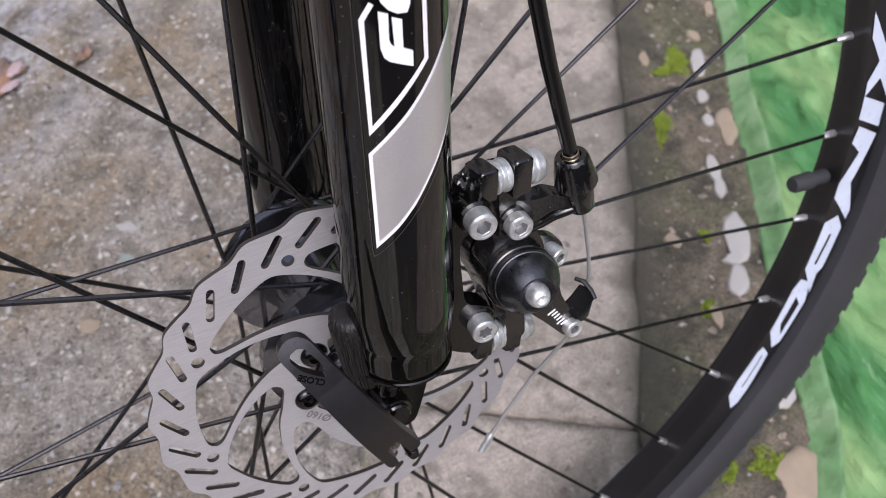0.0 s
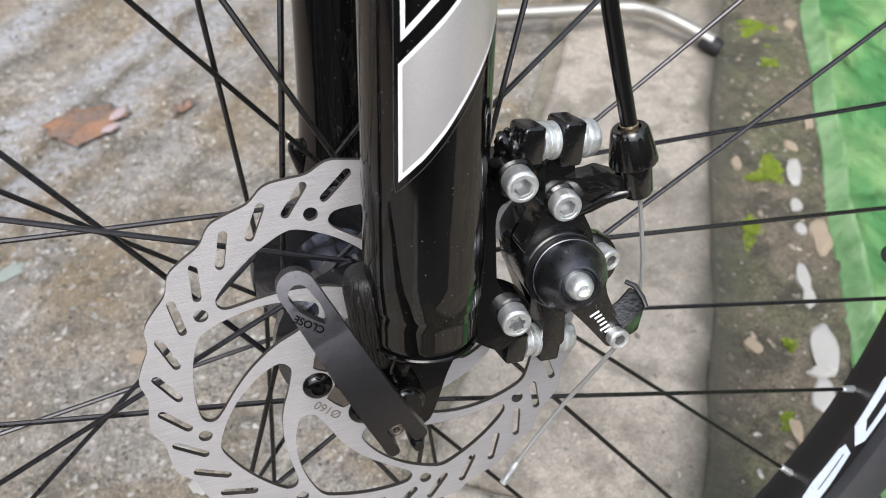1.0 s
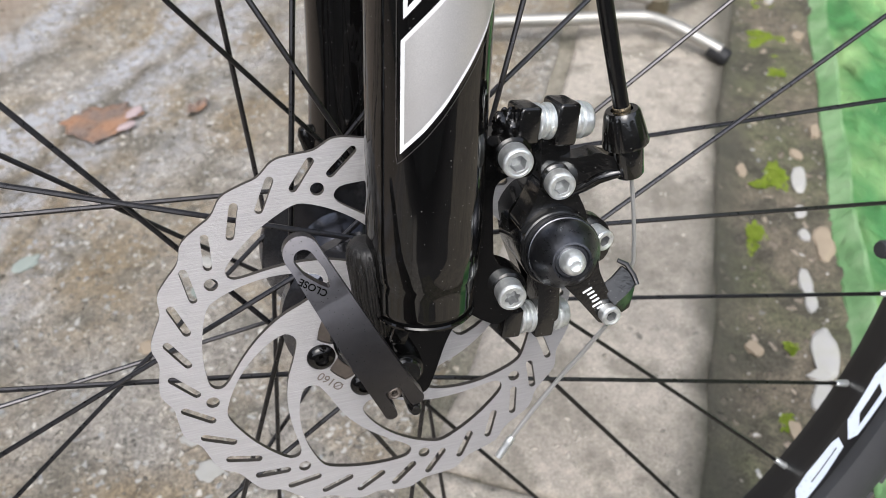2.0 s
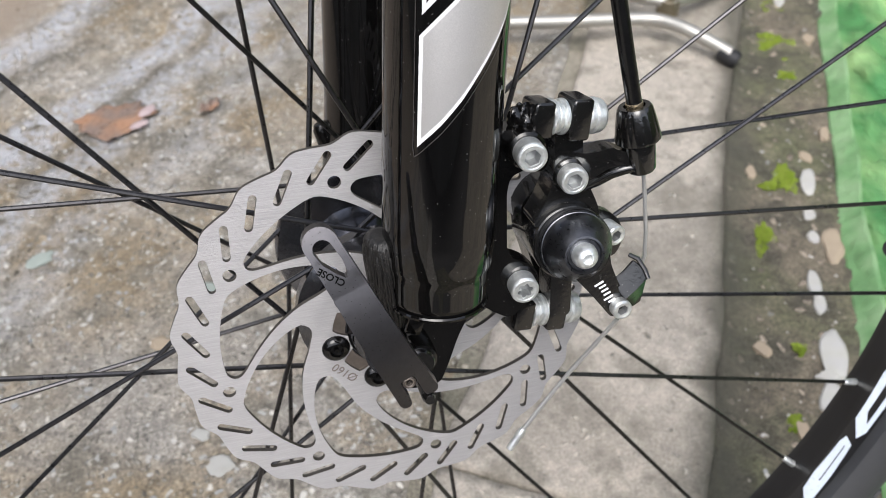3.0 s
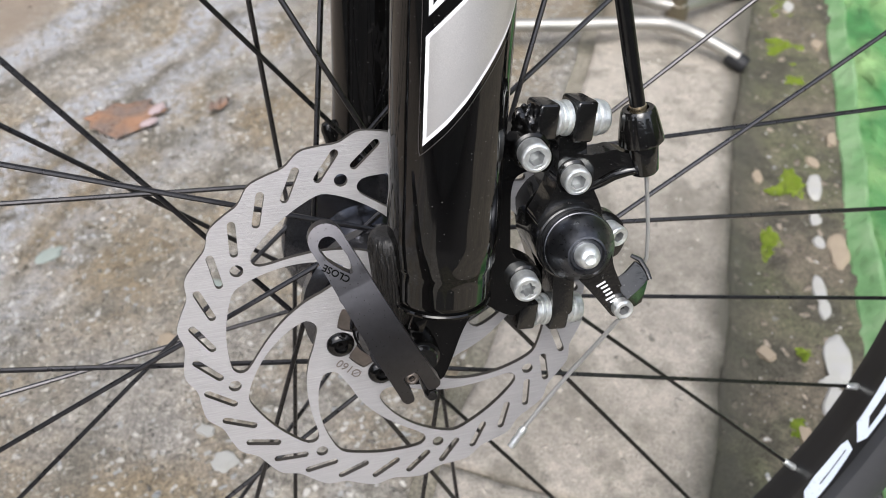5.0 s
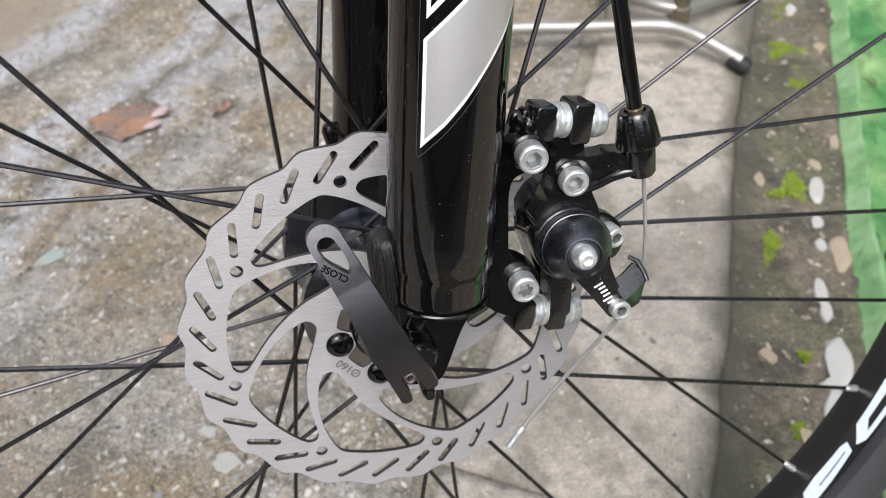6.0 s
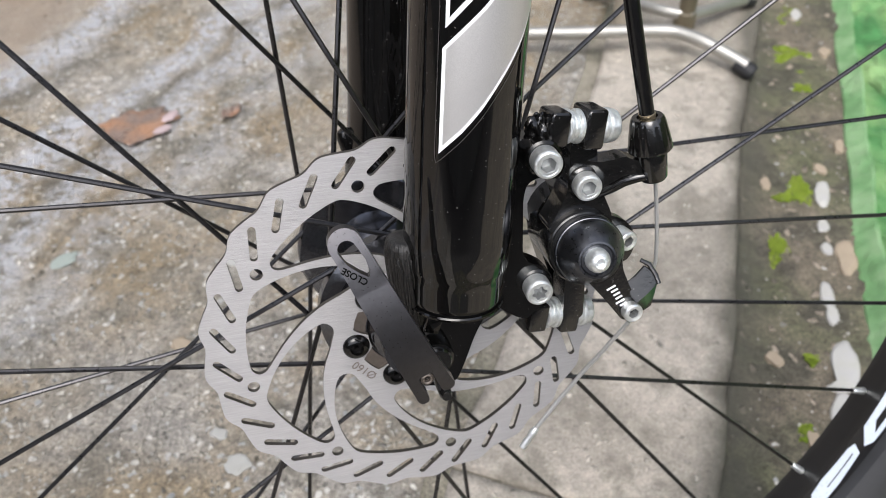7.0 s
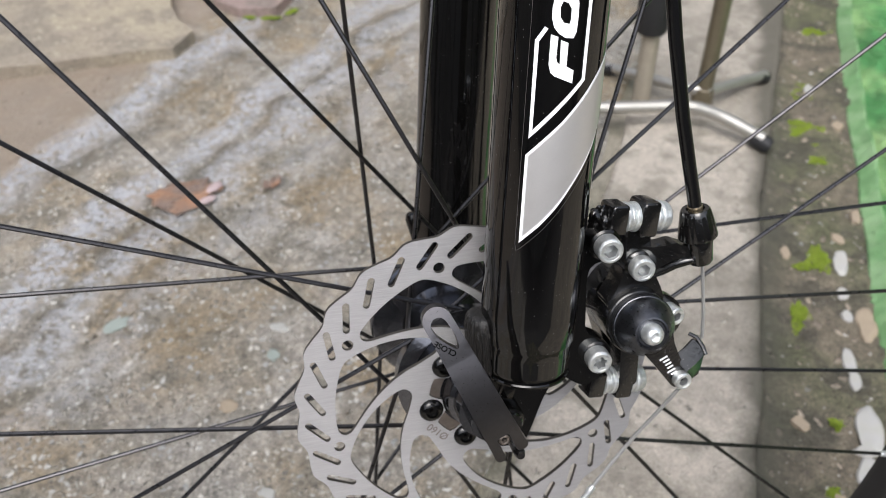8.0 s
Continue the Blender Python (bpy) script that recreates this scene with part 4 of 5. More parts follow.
tube(bm, [(0.0463, -0.0590, -0.0420), (0.0452, -0.0590, -0.0437), (0.0446, -0.0590, -0.0446), (0.0432, -0.0590, -0.0467), (0.0426, -0.0590, -0.0476), (0.0405, -0.0590, -0.0508)], [0.0012, 0.0017, 0.0017, 0.0013, 0.0016, 0.0014], 12)
part("crimp_cap", bm, ZINC, tail, "silver crimp cap")

# ---- yard ----
def ground_material(name, one, two, three, chip, chips=0.35, chip_scale=130.0, rough=0.6, wet=None, dark=0.5, damp=None, specks=0.0, grain=(0.32, 1.74)):
    """Old concrete or dirt: blotches of three colours, bedded chips of stone, fine grain, and wet trails with a painted
    sky sheen where asked.
    """
    m = bpy.data.materials.new(name)
    m.use_nodes = True
    t, n = m.node_tree, m.node_tree.nodes
    b = n["Principled BSDF"]
    geo = n.new("ShaderNodeNewGeometry")
    pos = geo.outputs["Position"]

    def noise_of(scale, detail=5, source=None, rough_=0.55):
        k = n.new("ShaderNodeTexNoise")
        k.inputs["Scale"].default_value, k.inputs["Detail"].default_value, k.inputs["Roughness"].default_value = scale, detail, rough_
        t.links.new(source or pos, k.inputs["Vector"])
        return k.outputs["Fac"]

    def ramp_of(value, lo, hi, top=1.0):
        r = n.new("ShaderNodeMapRange")
        r.inputs["From Min"].default_value, r.inputs["From Max"].default_value, r.inputs["To Max"].default_value = lo, hi, top
        t.links.new(value, r.inputs["Value"])
        return r.outputs[0]

    def mix(fac, a, c, kind="MIX"):
        x = n.new("ShaderNodeMix")
        x.data_type, x.blend_type = "RGBA", kind
        for socket, v in ((x.inputs[0], fac), (x.inputs[6], a), (x.inputs[7], c)):
            if isinstance(v, (int, float)):
                socket.default_value = v
            elif isinstance(v, tuple):
                socket.default_value = (*v, 1)
            else:
                t.links.new(v, socket)
        return x.outputs[2]

    col = mix(ramp_of(noise_of(6), 0.44, 0.58), one, two)
    col = mix(ramp_of(noise_of(19, 6), 0.50, 0.60, 0.8), col, three)
    shade_ = n.new("ShaderNodeMapRange")
    shade_.inputs["From Min"].default_value, shade_.inputs["From Max"].default_value = 0.3, 0.7
    shade_.inputs["To Min"].default_value, shade_.inputs["To Max"].default_value = 1 - dark, 1 + dark
    t.links.new(noise_of(85, 8, rough_=0.8), shade_.inputs["Value"])
    col = mix(1.0, col, shade_.outputs[0], "MULTIPLY")
    vor = n.new("ShaderNodeTexVoronoi")
    vor.inputs["Scale"].default_value = chip_scale
    shift = n.new("ShaderNodeTexNoise")
    shift.inputs["Scale"].default_value = 90
    t.links.new(pos, shift.inputs["Vector"])
    warp = n.new("ShaderNodeVectorMath")
    warp.operation = "MULTIPLY_ADD"
    warp.inputs[1].default_value = (0.012, 0.012, 0.0)
    t.links.new(shift.outputs["Color"], warp.inputs[0])
    t.links.new(pos, warp.inputs[2])
    t.links.new(warp.outputs[0], vor.inputs["Vector"])
    sep = n.new("ShaderNodeSeparateColor")
    t.links.new(vor.outputs["Color"], sep.inputs[0])
    inside = ramp_of(vor.outputs["Distance"], 0.42, 0.30)
    chosen = ramp_of(sep.outputs[0], 1.0 - chips, 1.0 - chips + 0.05)
    both = n.new("ShaderNodeMath")
    both.operation = "MULTIPLY"
    t.links.new(inside, both.inputs[0])
    t.links.new(chosen, both.inputs[1])
    tone = mix(sep.outputs[1], tuple(c * 0.42 for c in chip), tuple(min(1, c * 1.4) for c in chip))
    col = mix(both.outputs[0], col, tone)
    fine = n.new("ShaderNodeMapRange")
    fine.inputs["From Min"].default_value, fine.inputs["From Max"].default_value = 0.3, 0.7
    fine.inputs["To Min"].default_value, fine.inputs["To Max"].default_value = grain
    t.links.new(noise_of(420, 6, rough_=0.7), fine.inputs["Value"])
    col = mix(1.0, col, fine.outputs[0], "MULTIPLY")
    # pale specks: quartz chips that also paint glints of wet grit
    if specks:
        dots = n.new("ShaderNodeTexVoronoi")
        dots.inputs["Scale"].default_value = 150
        t.links.new(warp.outputs[0], dots.inputs["Vector"])
        pick = n.new("ShaderNodeSeparateColor")
        t.links.new(dots.outputs["Color"], pick.inputs[0])
        dot_at = n.new("ShaderNodeMath")
        dot_at.operation = "MULTIPLY"
        t.links.new(ramp_of(dots.outputs["Distance"], 0.44, 0.30), dot_at.inputs[0])
        t.links.new(ramp_of(pick.outputs[0], 1.0 - specks, 1.0 - specks + 0.03), dot_at.inputs[1])
        col = mix(dot_at.outputs[0], col, mix(pick.outputs[1], (0.34, 0.35, 0.36), (0.72, 0.69, 0.63)))
    if damp:
        along = n.new("ShaderNodeVectorMath")
        along.operation = "DOT_PRODUCT"
        along.inputs[1].default_value = ACROSS + 0.045 * ALONG
        t.links.new(pos, along.inputs[0])
        wander = n.new("ShaderNodeMath")
        wander.operation = "MULTIPLY_ADD"
        wander.inputs[1].default_value = 0.05
        t.links.new(noise_of(14, 5, rough_=0.6), wander.inputs[0])
        t.links.new(along.outputs["Value"], wander.inputs[2])
        col = mix(ramp_of(wander.outputs[0], damp[0], damp[1], damp[2]), col, damp[3])
    rough_out = None
    if wet:
        dot = n.new("ShaderNodeVectorMath")
        dot.operation = "DOT_PRODUCT"
        dot.inputs[1].default_value = (0.781, -0.624, 0)
        t.links.new(pos, dot.inputs[0])
        wob = n.new("ShaderNodeMath")
        wob.operation = "MULTIPLY_ADD"
        wob.inputs[1].default_value = 0.16
        t.links.new(noise_of(5.5, 4), wob.inputs[0])
        t.links.new(dot.outputs["Value"], wob.inputs[2])
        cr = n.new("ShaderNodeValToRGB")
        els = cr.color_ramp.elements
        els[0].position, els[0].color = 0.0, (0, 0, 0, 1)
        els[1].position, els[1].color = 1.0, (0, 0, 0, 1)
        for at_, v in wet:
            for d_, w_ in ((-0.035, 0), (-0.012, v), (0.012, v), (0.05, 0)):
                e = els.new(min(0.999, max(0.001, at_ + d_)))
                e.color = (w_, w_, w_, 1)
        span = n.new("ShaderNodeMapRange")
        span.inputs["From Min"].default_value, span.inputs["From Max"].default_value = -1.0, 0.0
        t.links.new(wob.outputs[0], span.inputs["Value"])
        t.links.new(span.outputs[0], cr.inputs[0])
        sheen_band = n.new("ShaderNodeMath")
        sheen_band.operation = "MULTIPLY"
        t.links.new(cr.outputs[0], sheen_band.inputs[0])
        t.links.new(ramp_of(noise_of(85, 7, rough_=0.78), 0.43, 0.53), sheen_band.inputs[1])
        soak = n.new("ShaderNodeValToRGB")
        grey = soak.color_ramp.elements
        grey[0].position, grey[0].color = 0.0, (1, 1, 1, 1)
        grey[1].position, grey[1].color = 1.0, (1, 1, 1, 1)
        for at_, v in wet:
            for d_, w_ in ((0.02, 1.0), (0.045, 1 - 0.5 * v), (0.065, 1 - 0.45 * v), (0.105, 1.0)):
                e = grey.new(min(0.999, max(0.001, at_ + d_)))
                e.color = (w_, w_ * 0.97, w_ * 0.92, 1)
        t.links.new(span.outputs[0], soak.inputs[0])
        col = mix(ramp_of(noise_of(11, 5, rough_=0.65), 0.38, 0.60), col, mix(1.0, col, soak.outputs[0], "MULTIPLY"))
        # pale blue-grey paints the sky's reflection onto the wet trails
        col = mix(sheen_band.outputs[0], col, (0.45, 0.46, 0.49))
        rr = n.new("ShaderNodeMapRange")
        rr.inputs["To Min"].default_value, rr.inputs["To Max"].default_value = rough, 0.17
        t.links.new(sheen_band.outputs[0], rr.inputs["Value"])
        rough_out = rr.outputs[0]
    t.links.new(col, b.inputs["Base Color"])
    if rough_out:
        t.links.new(rough_out, b.inputs["Roughness"])
    else:
        b.inputs["Roughness"].default_value = rough
    add = n.new("ShaderNodeMath")
    add.operation = "MULTIPLY_ADD"
    add.inputs[1].default_value = 0.7
    t.links.new(both.outputs[0], add.inputs[0])
    t.links.new(noise_of(210, 7, rough_=0.7), add.inputs[2])
    bp = n.new("ShaderNodeBump")
    bp.inputs["Strength"].default_value, bp.inputs["Distance"].default_value = 1.0, 0.0028
    t.links.new(add.outputs[0], bp.inputs["Height"])
    t.links.new(bp.outputs[0], b.inputs["Normal"])
    return m


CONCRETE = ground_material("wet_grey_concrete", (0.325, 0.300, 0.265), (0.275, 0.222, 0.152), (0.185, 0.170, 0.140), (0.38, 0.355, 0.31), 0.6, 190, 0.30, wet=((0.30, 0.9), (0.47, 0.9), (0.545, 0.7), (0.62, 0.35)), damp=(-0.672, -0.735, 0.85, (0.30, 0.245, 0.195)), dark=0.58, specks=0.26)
# unseen outer ground, made dark so the fork's front mirrors black
ROAD = ground_material("dark_reflected_ground", (0.060, 0.056, 0.052), (0.05, 0.047, 0.043), (0.04, 0.038, 0.036), (0.09, 0.085, 0.08), 0.25, 120, 0.6, dark=0.2)
PALE = ground_material("pale_concrete", (0.462, 0.416, 0.356), (0.345, 0.31, 0.262), (0.255, 0.23, 0.19), (0.48, 0.44, 0.38), 0.12, 160, 0.65, dark=0.30, grain=(0.66, 1.36), damp=(0.205, 0.230, 0.92, (0.115, 0.106, 0.083)))
DIRT = ground_material("damp_mossy_dirt", (0.156, 0.132, 0.096), (0.110, 0.109, 0.062), (0.068, 0.062, 0.046), (0.30, 0.25, 0.195), 0.25, 95, 0.75, dark=0.55, specks=0.03, damp=(0.270, 0.240, 0.75, (0.072, 0.068, 0.052)))
JOINT = ground_material("silted_joint", (0.27, 0.245, 0.195), (0.21, 0.195, 0.145), (0.15, 0.14, 0.105), (0.34, 0.30, 0.24), 0.3, 110, 0.7, dark=0.35)
YELLOW = ground_material("yellowed_concrete", (0.37, 0.32, 0.24), (0.31, 0.265, 0.21), (0.24, 0.21, 0.17), (0.42, 0.38, 0.3), 0.12, 150, 0.75, dark=0.2)
MOSS = material("bright_moss", (0.27, 0.35, 0.045), 0.9, 0, 0.35, 300, bump=1.0, bump_scale=400, second=(0.22, 0.33, 0.02), second_scale=60)
# the pale second green paints highlights on folds, the dark base their shaded valleys
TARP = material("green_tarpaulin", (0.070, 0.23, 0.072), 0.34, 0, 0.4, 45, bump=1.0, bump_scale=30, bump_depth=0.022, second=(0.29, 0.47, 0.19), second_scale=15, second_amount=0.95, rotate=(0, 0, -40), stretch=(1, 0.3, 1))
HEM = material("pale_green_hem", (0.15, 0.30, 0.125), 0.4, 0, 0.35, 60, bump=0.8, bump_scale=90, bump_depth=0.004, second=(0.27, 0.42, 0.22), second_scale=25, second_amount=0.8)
LEAF = material("wet_brown_leaf", (0.185, 0.135, 0.11), 0.30, 0, 0.4, 160, bump=0.6, bump_scale=120, bump_depth=0.003, second=(0.34, 0.18, 0.10), second_scale=26, second_amount=0.8)
PINKLEAF = material("pale_leaf_underside", (0.42, 0.33, 0.33), 0.4, 0, 0.15, 90)
STONE = material("white_stone", (0.44, 0.43, 0.395), 0.6, 0, 0.12, 90, bump=0.4, bump_scale=200, second=(0.42, 0.41, 0.42), second_scale=60)
STONE2 = material("tan_stone", (0.34, 0.275, 0.20), 0.7, 0, 0.2, 90, bump=0.5, bump_scale=200)
PAVESTONE = material("grey_white_chip", (0.40, 0.395, 0.37), 0.6, 0, 0.15, 90, bump=0.4, bump_scale=200, second=(0.32, 0.31, 0.28), second_scale=80)
GREENCHIP = material("pale_green_stone", (0.28, 0.315, 0.285), 0.6, 0, 0.12, 90)
BRICKRED = ground_material("worn_red_paver", (0.33, 0.24, 0.21), (0.29, 0.22, 0.2), (0.2, 0.17, 0.15), (0.36, 0.3, 0.26), 0.1, 150, 0.7, dark=0.15)
CHROME = material("worn_chrome_tube", (0.42, 0.41, 0.38), 0.5, 0.85, 0.1, 120, second=(0.5, 0.48, 0.45), second_scale=30)
OLIVE = material("dull_olive_tube", (0.17, 0.145, 0.10), 0.35, 0.5, 0.2, 120)
DULLTUBE = material("dull_tan_tube", (0.36, 0.32, 0.26), 0.5, 0.3, 0.2, 120)
FOOT = material("black_rubber_foot", (0.015, 0.015, 0.017), 0.6, 0, 0.2, 200)
GRIT = material("mixed_grit", (0.36, 0.33, 0.28), 0.7, 0, 0.2, 400)
isl = GRIT.node_tree.nodes.new("ShaderNodeNewGeometry")
tint = GRIT.node_tree.nodes.new("ShaderNodeValToRGB")
for e, (p_, c_) in zip((tint.color_ramp.elements[0], tint.color_ramp.elements.new(0.4), tint.color_ramp.elements.new(0.75), tint.color_ramp.elements[-1]), ((0, (0.10, 0.088, 0.066)), (0.4, (0.22, 0.19, 0.145)), (0.75, (0.30, 0.285, 0.255)), (1, (0.46, 0.44, 0.4)))):
    e.position, e.color = p_, (*c_, 1)
GRIT.node_tree.links.new(isl.outputs["Random Per Island"], tint.inputs[0])
GRIT.node_tree.links.new(tint.outputs[0], GRIT.node_tree.nodes["Principled BSDF"].inputs["Base Color"])

bm = bmesh.new()
bmesh.ops.create_grid(bm, x_segments=2, y_segments=2, size=400, matrix=Matrix.Translation((0, 0, -0.04)))
tagged(part("ground", bm, ROAD), "dark ground reaching far around, added for dark reflections", "ground", kind="structure")


def yard_height(l, r, x, y):
    return -0.002 + 0.0030 * relief(x, y, 9) + 0.0016 * relief(x, y, 45, 3)


def slab_height(l, r, x, y):
    edge = min(1.0, max(0.0, min(l, r)) / 0.012)
    return 0.0014 * edge ** 0.5 - 0.0014 + 0.0014 * relief(x, y, 12) + 0.0007 * relief(x, y, 60, 5)


def gutter_height(l, r, x, y):
    return -0.009 + 0.0085 * math.exp(-max(0.0, l) / 0.016) + 0.0040 * relief(x, y, 16) + 0.0030 * relief(x, y, 60, 7)


def ragged(amount, scale, seed):
    return lambda a: amount * noise.noise(Vector((a * scale, seed, 0.3)))


def gutter_line(a):
    """The strip's edge wanders slowly and is chipped."""
    return float(np.interp(a, [0.0, 0.19, 0.31, 0.38, 0.55, 0.66, 0.85, 1.2], [0.008, 0.007, 0.005, 0.002, -0.009, -0.013, -0.009, -0.006])) + 0.003 * noise.noise(Vector((a * 22, 2.0, 0.3)))


E_JOINT, E_GUT, E_TARP = ragged(0.012, 9, 1.0), gutter_line, ragged(0.006, 9, 4.0)
sheet("joint", -0.06, 0.03, -2.2, 2.9, 0.008, lambda l, r, x, y: -0.007 + 0.002 * relief(x, y, 40), JOINT, "dirt-filled joint between the paving")
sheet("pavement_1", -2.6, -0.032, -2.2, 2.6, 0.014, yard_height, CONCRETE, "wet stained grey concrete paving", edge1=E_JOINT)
sheet("pavement_2", -0.012, 0.1875, 0.119, 2.9, 0.008, slab_height, PALE, "pale worn concrete strip beside the gutter", edge0=E_JOINT, edge1=E_GUT)
sheet("pavement_4", -0.012, 0.1875, -2.2, 0.113, 0.008, slab_height, PALE, "pale worn concrete strip beside the gutter", edge0=E_JOINT, edge1=E_GUT)
sheet("gutter", 0.1876, 0.469, -0.9, 2.9, 0.008, gutter_height, DIRT, "damp mossy dirt strip along the paving", edge0=E_GUT)

# unseen sheet added so the fork's right side mirrors a brownish tone
sheet("reflection_paving", 0.47, 2.4, -0.62, 2.6, 0.03, lambda l, r, x, y: -0.006 + 0.004 * relief(x, y, 6), YELLOW, "unseen yellowed concrete beyond the tarpaulin, added for fork reflections")

# plain unseen walls that close the yard, added to darken and tint reflections
WALL = material("grey_render_wall", (0.30, 0.285, 0.27), 0.85, 0, 0.15, 30, bump=0.5, bump_scale=60, second=(0.22, 0.21, 0.19), second_scale=2)
GREENWALL = material("green_reflection_wall", (0.15, 0.20, 0.085), 0.9, 0, 0.3, 30, bump=0.8, bump_scale=40, second=(0.09, 0.14, 0.05), second_scale=3)
for k, (x, y, sx, sy, high) in enumerate(((0, 3.4, 6.8, 0.2, 2.5), (-3.3, 0.3, 0.2, 6.0, 2.5), (3.3, 0.3, 0.2, 6.0, 2.5), (0, -2.8, 6.8, 0.2, 1.25))):
    bm = bmesh.new()
    bevelled_box(bm, (sx, sy, high), Matrix.Translation((x, y, high / 2 - 0.04)), 0.01)
    tagged(part("wall_" + str(k + 1), bm, GREENWALL if x > 1 else WALL), "unseen green wall added to tint reflections" if x > 1 else "unseen plain grey wall added to darken reflections", "wall", kind="structure")

# stepped paving further off
bm = bmesh.new()
corner = [Vector(c) for c in ((-1.6, 1.02), (-0.466, 1.040), (-0.382, 1.037), (-0.297, 1.042), (-0.228, 1.040), (-0.201, 1.039), (-0.169, 1.092), (-0.192, 1.144), (-0.206, 1.208), (-0.20, 2.0), (-1.6, 2.0))]
loop = []
for p, q in zip(corner, corner[1:] + corner[:1]):
    n = max(2, int((q - p).length / 0.02))
    for i in range(n):
        v = p.lerp(q, i / n)
        j = 0.006 * noise.noise(Vector((v.x * 25, v.y * 25, 2)))
        loop.append((v.x + j, v.y + j))
plate(bm, loop, [], lambda u, v, w: Vector((u, v, 0.018 - w)), 0.046)
tagged(part("pavement_3", bm, YELLOW), "yellowed old concrete step with cracked edge", "ground", kind="structure")

bm = bmesh.new()
plate(bm, round_loop([(-0.150, 1.245), (-0.090, 1.168), (-0.030, 1.155), (0.005, 1.205), (0.03, 1.45), (-0.12, 1.45)], 0.01), [], lambda u, v, w: Vector((u, v, 0.014 - w)), 0.03)
tagged(part("paver", bm, BRICKRED), "worn reddish stone paver lying on the yard", "paver")

# ---- tarpaulin heaped beside the gutter ----
def tarp_at(f, a, lift=0.0):
    s0 = float(np.interp(a, [-0.7, 0.0, 0.15, 0.28, 0.5, 0.9, 1.6], [0.330, 0.322, 0.334, 0.318, 0.304, 0.284, 0.262])) + E_TARP(a)
    s = s0 + 0.145 * f
    fold = 0.022 * noise.fractal(Vector((s * 9 + a * 4.5, a * 3.2 - s * 2, 1.7)), 1.0, 2.0, 3) + 0.016 * (0.5 - abs(noise.noise(Vector((s * 34 + a * 16, a * 8 - s * 9, 5))))) + 0.007 * (0.5 - abs(noise.noise(Vector((s * 80 + a * 30, a * 18 - s * 30, 9)))))
    z = -0.010 + 0.014 * min(1, f * 4) + 0.035 * min(1.0, max(0.0, f) * 0.9) ** 1.1 + abs(fold) * min(1, max(0.0, f) * 3.5)
    return tuple(spot(s, a, z + lift))


def film_sheet(name, f0, f1, nu, nv, lift, mat):
    """A crumpled strip of the film between two fractions of its width."""
    verts = [tarp_at(f0 + (f1 - f0) * i / nu, 0.04 + 2.66 * j / nv, lift) for j in range(nv + 1) for i in range(nu + 1)]
    faces = [(k, k + 1, k + nu + 2, k + nu + 1) for j in range(nv) for i in range(nu) for k in [j * (nu + 1) + i]]
    me = bpy.data.meshes.new(name)
    me.from_pydata(verts, [], faces)
    me.polygons.foreach_set("use_smooth", [True] * len(me.polygons))
    me.materials.append(mat)
    ob = new(name, me)
    thick = ob.modifiers.new("thickness", "SOLIDIFY")
    thick.thickness, thick.offset = 0.0010, -1
    return ob


tarp = tagged(new("tarpaulin"), "crumpled green plastic tarpaulin lying beside the gutter", "tarpaulin")
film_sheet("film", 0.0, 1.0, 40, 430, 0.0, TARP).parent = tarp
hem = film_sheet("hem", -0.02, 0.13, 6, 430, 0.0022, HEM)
hem.parent = tarp
hem["label"] = "pale doubled hem along the edge"


# ---- loose things on the ground ----
def lump(name, x, y, z, size, mat, label, category, seed, turn=0.0, group="", rough=0.42, sub=3, kind=""):
    bm = bmesh.new()
    bmesh.ops.create_icosphere(bm, subdivisions=sub, radius=1.0)
    for v in bm.verts:
        v.co *= 1 + rough * noise.noise(v.co * 1.3 + Vector((seed, seed * 0.7, 0))) + 0.3 * rough * noise.noise(v.co * 4 + Vector((seed, 1, 2)))
        v.co.z = min(v.co.z, 0.55 + 0.15 * v.co.x)
        v.co = Vector((v.co.x * size[0], v.co.y * size[1], v.co.z * size[2]))
    ob = part(name, bm, mat)
    ob.matrix_world = pose(x, y, z, 0, 0, turn)
    return tagged(ob, label, category, group, kind)


for i, (x, y, sx, sy, tr) in enumerate(((0.535, 0.330, 0.0085, 0.021, -33), (0.506, 0.284, 0.006, 0.010, -33), (0.490, 0.253, 0.006, 0.009, -20), (0.454, 0.195, 0.0065, 0.019, -28), (0.445, 0.172, 0.0062, 0.013, -25), (0.420, 0.114, 0.012, 0.031, -27), (0.392, 0.075, 0.010, 0.019, -34), (0.404, 0.096, 0.011, 0.006, -16), (0.355, -0.036, 0.014, 0.008, 30), (0.72, 0.69, 0.007, 0.016, -33))):
    lump("stone", x, y, -0.009, (sx, sy, 0.006), STONE, "white stone chip lying in the damp gutter", "stone", i * 3.1, tr, "stones in the gutter", rough=0.26)
for i, (x, y, sx, sy, tr) in enumerate(((0.502, 0.236, 0.010, 0.024, -30), (0.702, 0.589, 0.0075, 0.013, -33), (0.601, 0.400, 0.006, 0.013, -30), (0.483, 0.362, 0.005, 0.012, -30), (0.556, 0.370, 0.006, 0.010, 0), (0.351, 0.053, 0.006, 0.011, -20), (0.365, 0.138, 0.0062, 0.0095, 20), (0.33, -0.10, 0.03, 0.022, 10))):
    lump("stone", x, y, -0.009, (sx, sy, 0.006), STONE2, "tan stone chip lying in the damp gutter", "stone", 20 + i * 2.3, tr, "stones in the gutter")
